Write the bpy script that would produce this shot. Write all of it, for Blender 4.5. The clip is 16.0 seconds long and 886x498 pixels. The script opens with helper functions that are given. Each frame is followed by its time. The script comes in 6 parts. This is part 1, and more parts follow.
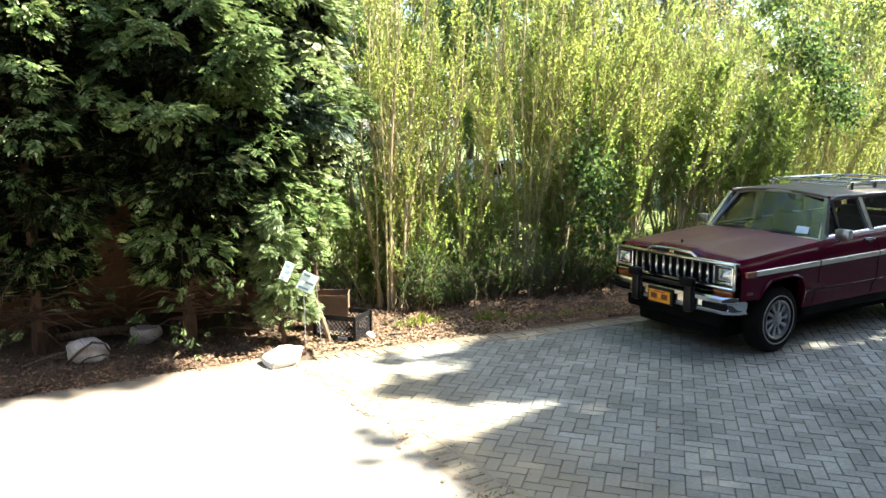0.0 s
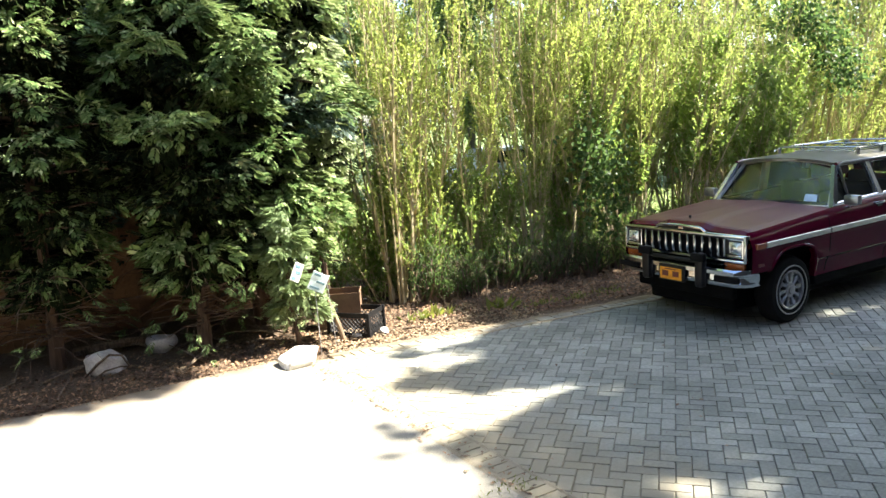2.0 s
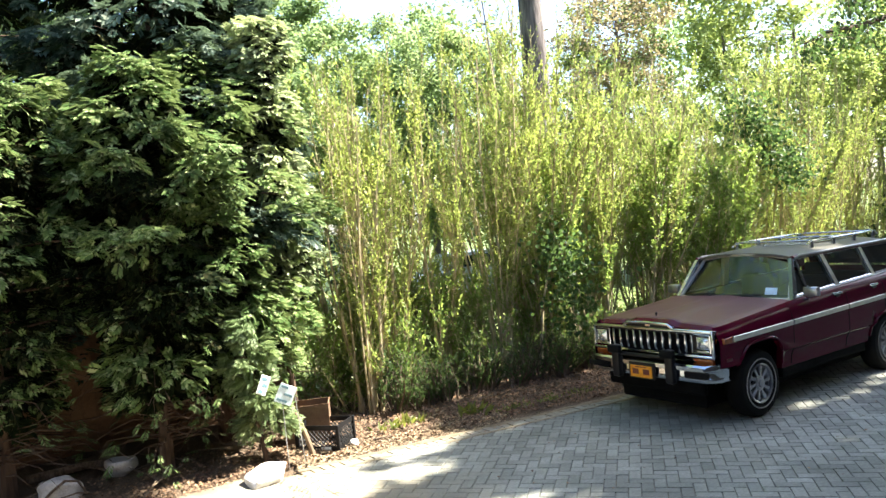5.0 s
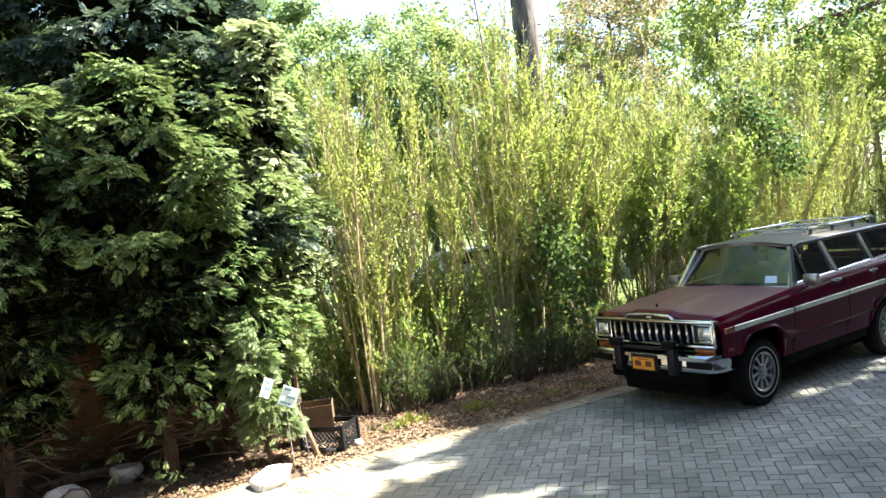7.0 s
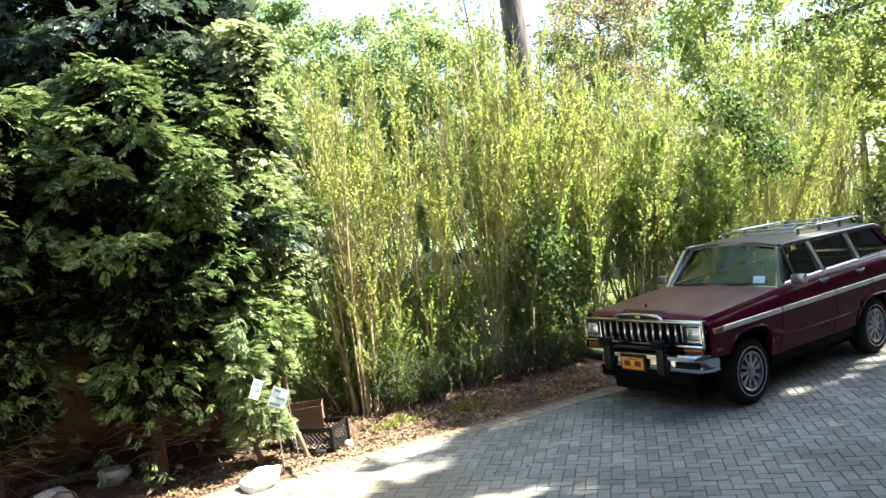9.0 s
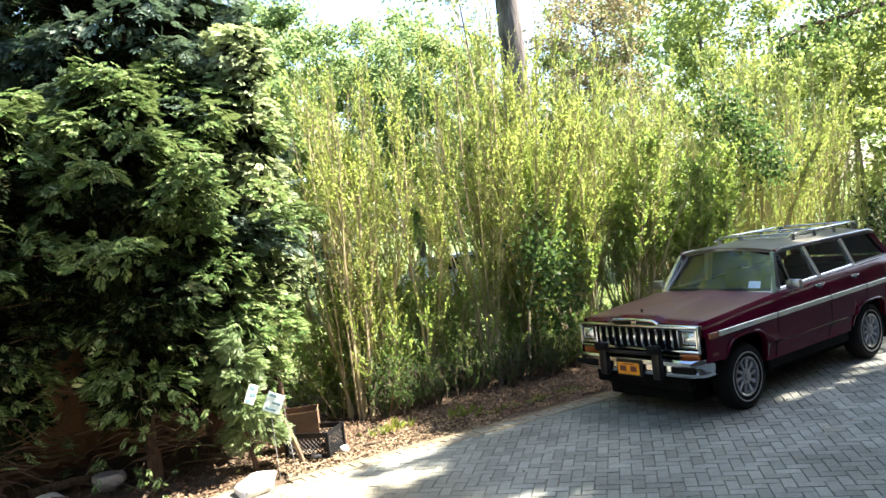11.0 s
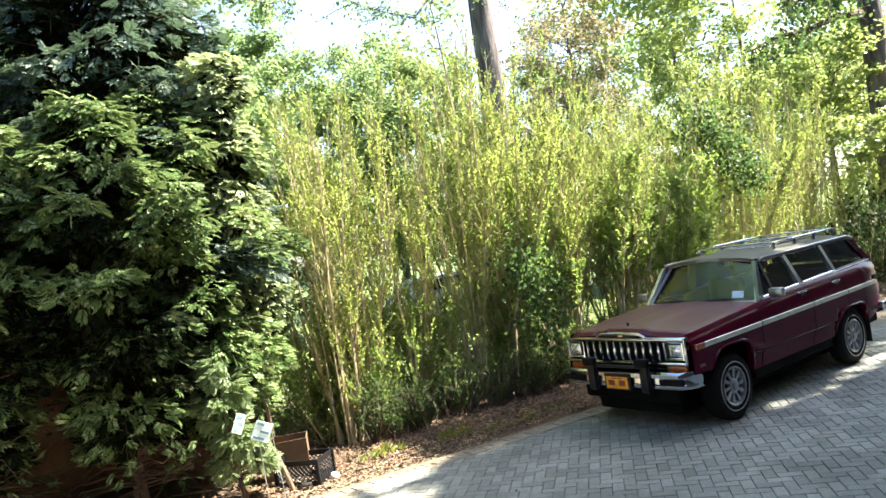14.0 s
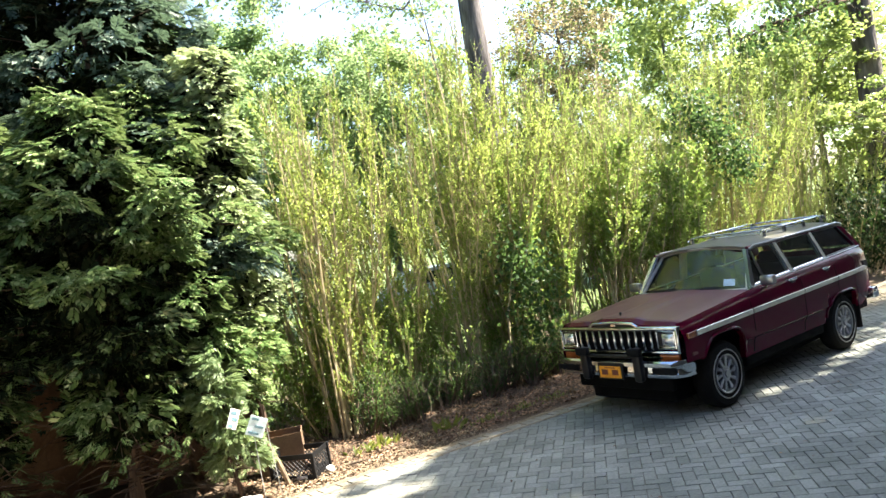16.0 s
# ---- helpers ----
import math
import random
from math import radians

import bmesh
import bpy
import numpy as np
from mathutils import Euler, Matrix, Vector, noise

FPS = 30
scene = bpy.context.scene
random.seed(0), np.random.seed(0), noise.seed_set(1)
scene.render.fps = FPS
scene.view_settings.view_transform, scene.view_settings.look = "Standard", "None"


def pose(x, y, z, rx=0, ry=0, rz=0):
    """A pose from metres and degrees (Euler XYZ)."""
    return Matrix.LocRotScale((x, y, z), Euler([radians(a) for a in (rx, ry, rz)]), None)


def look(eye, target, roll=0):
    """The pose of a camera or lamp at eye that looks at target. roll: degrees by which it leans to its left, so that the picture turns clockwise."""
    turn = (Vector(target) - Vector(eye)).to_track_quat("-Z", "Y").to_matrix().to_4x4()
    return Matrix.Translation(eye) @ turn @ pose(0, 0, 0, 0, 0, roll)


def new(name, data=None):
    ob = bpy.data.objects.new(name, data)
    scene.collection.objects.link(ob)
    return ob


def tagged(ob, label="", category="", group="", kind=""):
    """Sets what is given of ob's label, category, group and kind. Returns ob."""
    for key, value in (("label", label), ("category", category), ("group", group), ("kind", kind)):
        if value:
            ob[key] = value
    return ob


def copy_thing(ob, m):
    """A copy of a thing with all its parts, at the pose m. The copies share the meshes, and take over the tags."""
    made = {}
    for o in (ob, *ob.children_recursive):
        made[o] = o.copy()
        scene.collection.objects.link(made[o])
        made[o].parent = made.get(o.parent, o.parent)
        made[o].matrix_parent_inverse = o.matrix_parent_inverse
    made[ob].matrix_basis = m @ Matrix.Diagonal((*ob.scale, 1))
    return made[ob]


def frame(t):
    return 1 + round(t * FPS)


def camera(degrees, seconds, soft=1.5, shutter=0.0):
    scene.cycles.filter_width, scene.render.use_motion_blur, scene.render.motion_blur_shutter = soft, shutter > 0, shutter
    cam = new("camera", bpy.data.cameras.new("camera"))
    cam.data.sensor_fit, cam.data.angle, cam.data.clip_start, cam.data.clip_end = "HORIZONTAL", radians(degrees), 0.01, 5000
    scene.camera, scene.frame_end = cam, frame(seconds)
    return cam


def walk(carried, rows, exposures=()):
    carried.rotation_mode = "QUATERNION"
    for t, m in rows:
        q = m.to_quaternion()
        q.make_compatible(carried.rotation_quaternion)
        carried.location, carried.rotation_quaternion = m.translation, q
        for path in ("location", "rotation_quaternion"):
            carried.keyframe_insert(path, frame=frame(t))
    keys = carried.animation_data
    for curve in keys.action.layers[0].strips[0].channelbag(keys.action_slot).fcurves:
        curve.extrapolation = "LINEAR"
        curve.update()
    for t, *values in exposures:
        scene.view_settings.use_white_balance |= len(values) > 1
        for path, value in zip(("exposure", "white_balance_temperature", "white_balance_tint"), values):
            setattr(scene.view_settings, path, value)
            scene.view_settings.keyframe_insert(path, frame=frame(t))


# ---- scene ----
cam = camera(60.6, 16.0, soft=1.5)
EYE = (-6.396, -4.769, 2.373)
PATH = [
    (0, EYE, (-5.3553, -3.0899, 2.0605), 0.07),
    (0.5, EYE, (-5.3335, -3.1131, 2.0138), -1.33),
    (1, EYE, (-5.3094, -3.1331, 1.9949), -2.87),
    (1.5, EYE, (-5.3583, -3.1015, 1.9951), -2.39),
    (2, EYE, (-5.3768, -3.0809, 2.0388), -3.68),
    (2.5, EYE, (-5.3968, -3.0662, 2.0533), -3.30),
    (3, EYE, (-5.3871, -3.0751, 2.0369), -3.78),
    (3.5, EYE, (-5.3648, -3.0859, 2.0506), -3.52),
    (4, EYE, (-5.2964, -3.1119, 2.1614), -5.15),
    (4.5, EYE, (-5.2744, -3.1168, 2.2631), -5.97),
    (4.7, EYE, (-5.2717, -3.1162, 2.3074), -5.32),
    (6.8, EYE, (-5.2795, -3.1116, 2.2928), -6.58),
    (7, EYE, (-5.2711, -3.1169, 2.3010), -7.01),
    (7.5, EYE, (-5.2672, -3.1192, 2.3103), -7.39),
    (8, EYE, (-5.2702, -3.1177, 2.2966), -7.39),
    (8.5, EYE, (-5.2591, -3.1252, 2.3003), -7.11),
    (9, EYE, (-5.2491, -3.1322, 2.2993), -7.06),
    (9.5, EYE, (-5.2505, -3.1310, 2.3043), -6.91),
    (12, EYE, (-5.2279, -3.1462, 2.3273), -7.34),
    (12.5, EYE, (-5.2308, -3.1435, 2.3575), -7.97),
    (13, EYE, (-5.2373, -3.1390, 2.3510), -8.03),
    (13.5, EYE, (-5.2192, -3.1519, 2.3604), -8.66),
    (14, EYE, (-5.1989, -3.1669, 2.3589), -8.97),
    (14.5, EYE, (-5.1915, -3.1726, 2.3452), -8.87),
    (15, EYE, (-5.1849, -3.1781, 2.3257), -9.07),
    (15.5, EYE, (-5.1878, -3.1758, 2.3299), -9.34),
    (16, EYE, (-5.1854, -3.1775, 2.3355), -9.76),
]
walk(cam, [(t, look(eye, target, roll)) for t, eye, target, roll in PATH])

# ---- light ----
SUN_DIR = Vector((0.57, -0.25, 0.78)).normalized()
world = bpy.data.worlds.new("sky")
scene.world = world
world.use_nodes = True
wn = world.node_tree
wn.nodes.clear()
sky = wn.nodes.new("ShaderNodeTexSky")
sky.sky_type = 'NISHITA'
sky.sun_disc = False
sky.sun_elevation = math.asin(SUN_DIR.z)
sky.sun_rotation = math.atan2(SUN_DIR.x, SUN_DIR.y)
sky.air_density = 1.0
sky.dust_density = 1.6
sky.ozone_density = 1.0
bg = wn.nodes.new("ShaderNodeBackground")
bg.inputs["Strength"].default_value = 0.085
wout = wn.nodes.new("ShaderNodeOutputWorld")
wn.links.new(sky.outputs[0], bg.inputs["Color"])
wn.links.new(bg.outputs[0], wout.inputs["Surface"])

sun_data = bpy.data.lights.new("sun", 'SUN')
sun_data.energy = 5.0
sun_data.angle = radians(0.6)
sun_data.color = (1.0, 0.935, 0.81)
sun = new("sun", sun_data)
sun.matrix_world = look(SUN_DIR * 40, (0, 0, 0))
scene.view_settings.exposure = 2.76


# ---- materials ----
def nodes_of(name):
    m = bpy.data.materials.new(name)
    m.use_nodes = True
    nt = m.node_tree
    b = nt.nodes["Principled BSDF"]
    return m, nt, b


def add_noise(nt, scale, detail=4.0, rough=0.6, coord="Object"):
    tc = nt.nodes.new("ShaderNodeNewGeometry" if coord == "Position" else "ShaderNodeTexCoord")
    n = nt.nodes.new("ShaderNodeTexNoise")
    n.inputs["Scale"].default_value = scale
    n.inputs["Detail"].default_value = detail
    n.inputs["Roughness"].default_value = rough
    nt.links.new(tc.outputs[coord], n.inputs["Vector"])
    return n


def ramp(nt, source, stops):
    r = nt.nodes.new("ShaderNodeValToRGB")
    el = r.color_ramp.elements
    while len(el) < len(stops):
        el.new(0.5)
    for e, (p, c) in zip(el, stops):
        e.position = p
        e.color = (*c, 1)
    nt.links.new(source, r.inputs[0])
    return r


def blend(nt, mode, fac, a, b):
    mx = nt.nodes.new("ShaderNodeMix")
    mx.data_type = 'RGBA'
    mx.blend_type = mode
    for sock, val in ((mx.inputs[0], fac), (mx.inputs[6], a), (mx.inputs[7], b)):
        if isinstance(val, (int, float)):
            sock.default_value = val
        elif isinstance(val, tuple):
            sock.default_value = (*val, 1)
        else:
            nt.links.new(val, sock)
    return mx.outputs[2]


def bump(nt, b, height, strength=0.3, dist=0.01):
    bp = nt.nodes.new("ShaderNodeBump")
    bp.inputs["Strength"].default_value = strength
    bp.inputs["Distance"].default_value = dist
    nt.links.new(height, bp.inputs["Height"])
    nt.links.new(bp.outputs[0], b.inputs["Normal"])


def surface(name, c1, c2, scale=8.0, fine=90.0, rough=0.7, metal=0.0, bumps=0.25, dist=0.004, spec=0.5, coat=0.0,
            island=0.0, random_object=0.0, coord="Object"):
    """Two-tone grainy surface: broad stains between c1 and c2, fine grain, optional variation per piece."""
    m, nt, b = nodes_of(name)
    n1 = add_noise(nt, scale, 5.0, coord=coord)
    n2 = add_noise(nt, fine, 3.0, coord=coord)
    r1 = ramp(nt, n1.outputs[0], [(0.32, c1), (0.68, c2)])
    g = ramp(nt, n2.outputs[0], [(0.3, (0.72, 0.72, 0.72)), (0.7, (1.18, 1.18, 1.18))])
    col = blend(nt, 'MULTIPLY', 0.8, r1.outputs[0], g.outputs[0])
    for amount, kind, sock in ((island, "ShaderNodeNewGeometry", "Random Per Island"), (random_object, "ShaderNodeObjectInfo", "Random")):
        if amount:
            gi = nt.nodes.new(kind)
            rr = ramp(nt, gi.outputs[sock], [(0.0, (1 - amount,) * 3), (1.0, (1 + amount,) * 3)])
            col = blend(nt, 'MULTIPLY', 1.0, col, rr.outputs[0])
    nt.links.new(col, b.inputs["Base Color"])
    b.inputs["Roughness"].default_value = rough
    b.inputs["Metallic"].default_value = metal
    b.inputs["Specular IOR Level"].default_value = spec
    b.inputs["Coat Weight"].default_value = coat
    if bumps:
        bump(nt, b, n2.outputs[0], bumps, dist)
    return m


def leaf_material(name, stops, through_col, translucency=0.4, rough=0.45, spec=0.5):
    m, nt, b = nodes_of(name)
    gi = nt.nodes.new("ShaderNodeNewGeometry")
    r = ramp(nt, gi.outputs["Random Per Island"], stops)
    n = add_noise(nt, 0.7, 2.0)
    g = ramp(nt, n.outputs[0], [(0.3, (0.75, 0.8, 0.75)), (0.7, (1.2, 1.12, 1.05))])
    col = blend(nt, 'MULTIPLY', 1.0, r.outputs[0], g.outputs[0])
    nt.links.new(col, b.inputs["Base Color"])
    b.inputs["Roughness"].default_value = rough
    b.inputs["Specular IOR Level"].default_value = spec
    tr = nt.nodes.new("ShaderNodeBsdfTranslucent")
    tcol = blend(nt, 'MULTIPLY', 1.0, g.outputs[0], through_col)
    nt.links.new(tcol, tr.inputs["Color"])
    mix = nt.nodes.new("ShaderNodeMixShader")
    mix.inputs[0].default_value = translucency
    nt.links.new(b.outputs[0], mix.inputs[1])
    nt.links.new(tr.outputs[0], mix.inputs[2])
    nt.links.new(mix.outputs[0], nt.nodes["Material Output"].inputs["Surface"])
    return m


def bark_material(name, c1, c2, scale=6.0, dist=0.03):
    m, nt, b = nodes_of(name)
    tc = nt.nodes.new("ShaderNodeTexCoord")
    mp = nt.nodes.new("ShaderNodeMapping")
    mp.inputs["Scale"].default_value = (scale, scale, scale * 0.16)
    nt.links.new(tc.outputs["Object"], mp.inputs["Vector"])
    n = nt.nodes.new("ShaderNodeTexNoise")
    n.inputs["Scale"].default_value = 2.0
    n.inputs["Detail"].default_value = 6.0
    nt.links.new(mp.outputs[0], n.inputs["Vector"])
    r = ramp(nt, n.outputs[0], [(0.35, c1), (0.65, c2)])
    nt.links.new(r.outputs[0], b.inputs["Base Color"])
    b.inputs["Roughness"].default_value = 0.9
    bump(nt, b, n.outputs[0], 0.8, dist)
    return m


def plain(name, c, rough=0.5, metal=0.0, spec=0.5, coat=0.0, fine=60.0):
    c2 = tuple(min(1, v * 1.15 + 0.004) for v in c)
    return surface(name, tuple(v * 0.85 for v in c), c2, 5.0, fine, rough, metal, 0.05, 0.001, spec, coat)


def glass_material(name, tint):
    """A thin tinted pane: clear straight through, with a Fresnel gloss."""
    m, nt, b = nodes_of(name)
    nt.nodes.remove(b)
    tr = nt.nodes.new("ShaderNodeBsdfTransparent")
    tr.inputs["Color"].default_value = (*tint, 1)
    gl = nt.nodes.new("ShaderNodeBsdfGlossy")
    gl.inputs["Roughness"].default_value = 0.02
    gl.inputs["Color"].default_value = (0.84, 0.93, 1.0, 1)
    fr = nt.nodes.new("ShaderNodeFresnel")
    fr.inputs["IOR"].default_value = 2.0
    mix = nt.nodes.new("ShaderNodeMixShader")
    nt.links.new(fr.outputs[0], mix.inputs[0])
    nt.links.new(tr.outputs[0], mix.inputs[1])
    nt.links.new(gl.outputs[0], mix.inputs[2])
    nt.links.new(mix.outputs[0], nt.nodes["Material Output"].inputs["Surface"])
    return m


M_concrete = surface("pale_concrete", (0.232, 0.215, 0.175), (0.30, 0.28, 0.235), 1.4, 70, 0.9, bumps=0.3)
M_paver = surface("grey_concrete_paver", (0.150, 0.158, 0.138), (0.300, 0.308, 0.275), 0.9, 38, 0.85, bumps=0.35, dist=0.003,
                  island=0.20, coord="Position")
M_paver_piece = surface("grey_concrete_paver_piece", (0.150, 0.158, 0.138), (0.300, 0.308, 0.275), 0.9, 38, 0.85, bumps=0.35,
                        dist=0.003, random_object=0.20, coord="Position")


def add_sand(m, lo, hi, tan):
    """Blown sand lying over the pavers towards the concrete's edge."""
    nt = m.node_tree
    b = nt.nodes["Principled BSDF"]
    old = b.inputs["Base Color"].links[0].from_socket
    tc = nt.nodes.new("ShaderNodeNewGeometry")
    sep = nt.nodes.new("ShaderNodeSeparateXYZ")
    nt.links.new(tc.outputs["Position"], sep.inputs[0])
    n = add_noise(nt, 2.2, 5, coord="Position")
    ad = nt.nodes.new("ShaderNodeMath")
    ad.operation = 'MULTIPLY_ADD'
    ad.inputs[1].default_value = 1.6
    nt.links.new(n.outputs[0], ad.inputs[0])
    nt.links.new(sep.outputs["X"], ad.inputs[2])
    mr = nt.nodes.new("ShaderNodeMapRange")
    mr.interpolation_type = 'SMOOTHSTEP'
    mr.inputs["From Min"].default_value = hi
    mr.inputs["From Max"].default_value = lo
    mr.inputs["To Max"].default_value = 0.8
    nt.links.new(ad.outputs[0], mr.inputs["Value"])
    mixed = blend(nt, 'MIX', mr.outputs[0], old, tan)
    # soil washed over the edge course along the planting bed
    along = nt.nodes.new("ShaderNodeVectorMath")
    along.operation = 'DOT_PRODUCT'
    along.inputs[1].default_value = (0.135, 1.0, 0.0)
    nt.links.new(tc.outputs["Position"], along.inputs[0])
    n2 = add_noise(nt, 5.0, 5, coord="Position")
    ad2 = nt.nodes.new("ShaderNodeMath")
    ad2.operation = 'MULTIPLY_ADD'
    ad2.inputs[1].default_value = 0.5
    nt.links.new(n2.outputs[0], ad2.inputs[0])
    nt.links.new(along.outputs["Value"], ad2.inputs[2])
    mr2 = nt.nodes.new("ShaderNodeMapRange")
    mr2.inputs["From Min"].default_value = 1.98
    mr2.inputs["From Max"].default_value = 2.28
    mr2.inputs["To Max"].default_value = 0.85
    nt.links.new(ad2.outputs[0], mr2.inputs["Value"])
    nt.links.new(blend(nt, 'MIX', mr2.outputs[0], mixed, (0.17, 0.135, 0.085)), b.inputs["Base Color"])


def add_dirt(m, lo, hi, soil):
    """Trodden soil spreading in from the planting bed over the slab's far edge."""
    nt = m.node_tree
    b = nt.nodes["Principled BSDF"]
    old = b.inputs["Base Color"].links[0].from_socket
    tc = nt.nodes.new("ShaderNodeTexCoord")
    sep = nt.nodes.new("ShaderNodeSeparateXYZ")
    nt.links.new(tc.outputs["Object"], sep.inputs[0])
    n = add_noise(nt, 2.6, 6)
    ad = nt.nodes.new("ShaderNodeMath")
    ad.operation = 'MULTIPLY_ADD'
    ad.inputs[1].default_value = 1.1
    nt.links.new(n.outputs[0], ad.inputs[0])
    nt.links.new(sep.outputs["Y"], ad.inputs[2])
    mr = nt.nodes.new("ShaderNodeMapRange")
    mr.inputs["From Min"].default_value = lo
    mr.inputs["From Max"].default_value = hi
    mr.inputs["To Max"].default_value = 0.9
    nt.links.new(ad.outputs[0], mr.inputs["Value"])
    nt.links.new(blend(nt, 'MIX', mr.outputs[0], old, soil), b.inputs["Base Color"])


add_dirt(M_concrete, 2.75, 3.35, (0.11, 0.08, 0.05))
M_joint = surface("joint_sand", (0.085, 0.080, 0.064), (0.17, 0.157, 0.125), 5, 200, 0.95)
for m in (M_paver, M_paver_piece, M_joint):
    add_sand(m, -2.9, -1.3, (0.27, 0.225, 0.145))
M_litter = surface("dry_leaf", (0.085, 0.045, 0.026), (0.27, 0.165, 0.092), 3.0, 40, 0.8, bumps=0.0, island=0.6)
M_litter_pale = surface("bleached_leaf", (0.17, 0.115, 0.066), (0.36, 0.28, 0.18), 3.0, 40, 0.85, bumps=0.0, island=0.35)
M_wood_dead = bark_material("dead_wood", (0.06, 0.042, 0.028), (0.17, 0.125, 0.085), 20, 0.005)
M_bark_privet = bark_material("privet_bark", (0.25, 0.205, 0.115), (0.60, 0.50, 0.315), 14, 0.004)
M_bark_tree = bark_material("grey_tree_bark", (0.058, 0.048, 0.047), (0.19, 0.165, 0.16), 5, 0.04)
M_bark_conifer = bark_material("conifer_bark", (0.035, 0.020, 0.013), (0.11, 0.065, 0.040), 9, 0.02)
M_privet = leaf_material("privet_leaf", [(0.0, (0.075, 0.120, 0.025)), (0.6, (0.165, 0.215, 0.055)), (1.0, (0.30, 0.31, 0.115))],
                         (0.46, 0.57, 0.15), 0.45, rough=0.4, spec=0.4)
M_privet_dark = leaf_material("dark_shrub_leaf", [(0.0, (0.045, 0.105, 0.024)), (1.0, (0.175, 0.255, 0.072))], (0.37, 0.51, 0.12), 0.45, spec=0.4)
M_conifer = leaf_material("conifer_foliage", [(0.0, (0.030, 0.068, 0.020)), (0.5, (0.098, 0.165, 0.052)), (0.85, (0.215, 0.285, 0.115)), (1.0, (0.42, 0.47, 0.27))],
                          (0.27, 0.36, 0.14), 0.20, 0.55, 0.12)
# Paler copy of the conifer foliage, with the flank's sunlight in the colour.
M_conifer_sunlit = leaf_material("sunlit_flank_foliage", [(0.0, (0.13, 0.19, 0.09)), (0.5, (0.29, 0.36, 0.20)), (1.0, (0.52, 0.56, 0.40))], (0.46, 0.56, 0.28), 0.32, 0.55, 0.15)
# Near-black foliage: shade between and beneath the lobes put into the colour.
M_conifer_shade = leaf_material("shade_dark_conifer_foliage", [(0.0, (0.004, 0.008, 0.003)), (0.7, (0.013, 0.021, 0.009)), (0.93, (0.040, 0.038, 0.018)), (1.0, (0.10, 0.12, 0.055))],
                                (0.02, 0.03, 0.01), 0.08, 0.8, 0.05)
M_conifer_dark = leaf_material("dark_conifer_foliage", [(0.0, (0.012, 0.030, 0.028)), (0.6, (0.052, 0.088, 0.076)), (1.0, (0.23, 0.28, 0.23))],
                               (0.16, 0.24, 0.15), 0.22, 0.55, 0.12)
M_tree_leaf = leaf_material("tree_leaf", [(0.0, (0.070, 0.125, 0.050)), (1.0, (0.17, 0.235, 0.11))], (0.36, 0.50, 0.22), 0.40, spec=0.3)
M_tree_leaf_pale = leaf_material("pale_spring_leaf", [(0.0, (0.09, 0.15, 0.04)), (1.0, (0.20, 0.25, 0.09))], (0.42, 0.52, 0.16), 0.40, spec=0.35)
# Lighter than the conifer foliage: sunlight on the low bush put into its colour.
M_evergreen_sunlit = leaf_material("sunlit_evergreen_foliage", [(0.0, (0.05, 0.09, 0.036)), (0.6, (0.13, 0.18, 0.085)), (1.0, (0.29, 0.36, 0.19))], (0.36, 0.47, 0.20), 0.32, 0.45, 0.3)
M_rhododendron = leaf_material("dark_evergreen_leaf", [(0.0, (0.008, 0.022, 0.008)), (1.0, (0.035, 0.065, 0.022))], (0.06, 0.11, 0.03), 0.2, 0.6, 0.12)
M_vine = leaf_material("vine_leaf", [(0.0, (0.020, 0.050, 0.018)), (1.0, (0.07, 0.115, 0.045))], (0.15, 0.26, 0.08), 0.32, 0.5, 0.15)
M_bronze_leaf = leaf_material("bronze_spring_leaf", [(0.0, (0.10, 0.085, 0.045)), (1.0, (0.24, 0.19, 0.11))], (0.36, 0.31, 0.18), 0.4, spec=0.3)
M_weed = leaf_material("weed_leaf", [(0.0, (0.05, 0.09, 0.02)), (1.0, (0.16, 0.18, 0.05))], (0.3, 0.34, 0.07), 0.4)
M_fence = surface("brown_fence_wood", (0.12, 0.062, 0.030), (0.22, 0.125, 0.065), 2.0, 50, 0.85, bumps=0.3, random_object=0.2)


# ---- mesh helpers ----
def thing(name, loc, label, category, group="", kind=""):
    ob = new(name)
    ob.location = loc
    ob.empty_display_size = 0.2
    return tagged(ob, label, category, group, kind)


def part(name, mesh, material, parent=None, label="", smooth=False):
    """Link a bmesh or a mesh, built in world places, as one object under its parent."""
    if isinstance(mesh, bmesh.types.BMesh):
        me = bpy.data.meshes.new(name)
        bmesh.ops.recalc_face_normals(mesh, faces=mesh.faces)
        mesh.to_mesh(me)
        mesh.free()
    else:
        me = mesh
    me.materials.append(material)
    if smooth and len(me.polygons):
        me.polygons.foreach_set("use_smooth", [True] * len(me.polygons))
        me.set_sharp_from_angle(angle=radians(38))
    ob = new(name, me)
    if parent is not None:
        ob.parent = parent
        if parent.parent is None:
            ob.matrix_parent_inverse = Matrix.Translation(-Vector(parent.location))
    return tagged(ob, label)


def mesh_from(name, verts, faces):
    me = bpy.data.meshes.new(name)
    me.from_pydata([tuple(v) for v in verts], [], faces)
    me.update()
    return me


def add_box(bm, lo, hi, bev=0.0, m=None):
    lo, hi = Vector(lo), Vector(hi)
    r = bmesh.ops.create_cube(bm, size=1.0)
    vs = r["verts"]
    for v in vs:
        v.co = Vector(((lo[i] + hi[i]) / 2 + v.co[i] * (hi[i] - lo[i]) for i in range(3)))
    if bev:
        es = list({e for v in vs for e in v.link_edges})
        rb = bmesh.ops.bevel(bm, geom=es, offset=bev, segments=2, affect='EDGES', profile=0.5)
        vs = list({v for f in rb["faces"] for v in f.verts} | {v for v in vs if v.is_valid})
    if m is not None:
        for v in vs:
            v.co = m @ v.co
    return vs


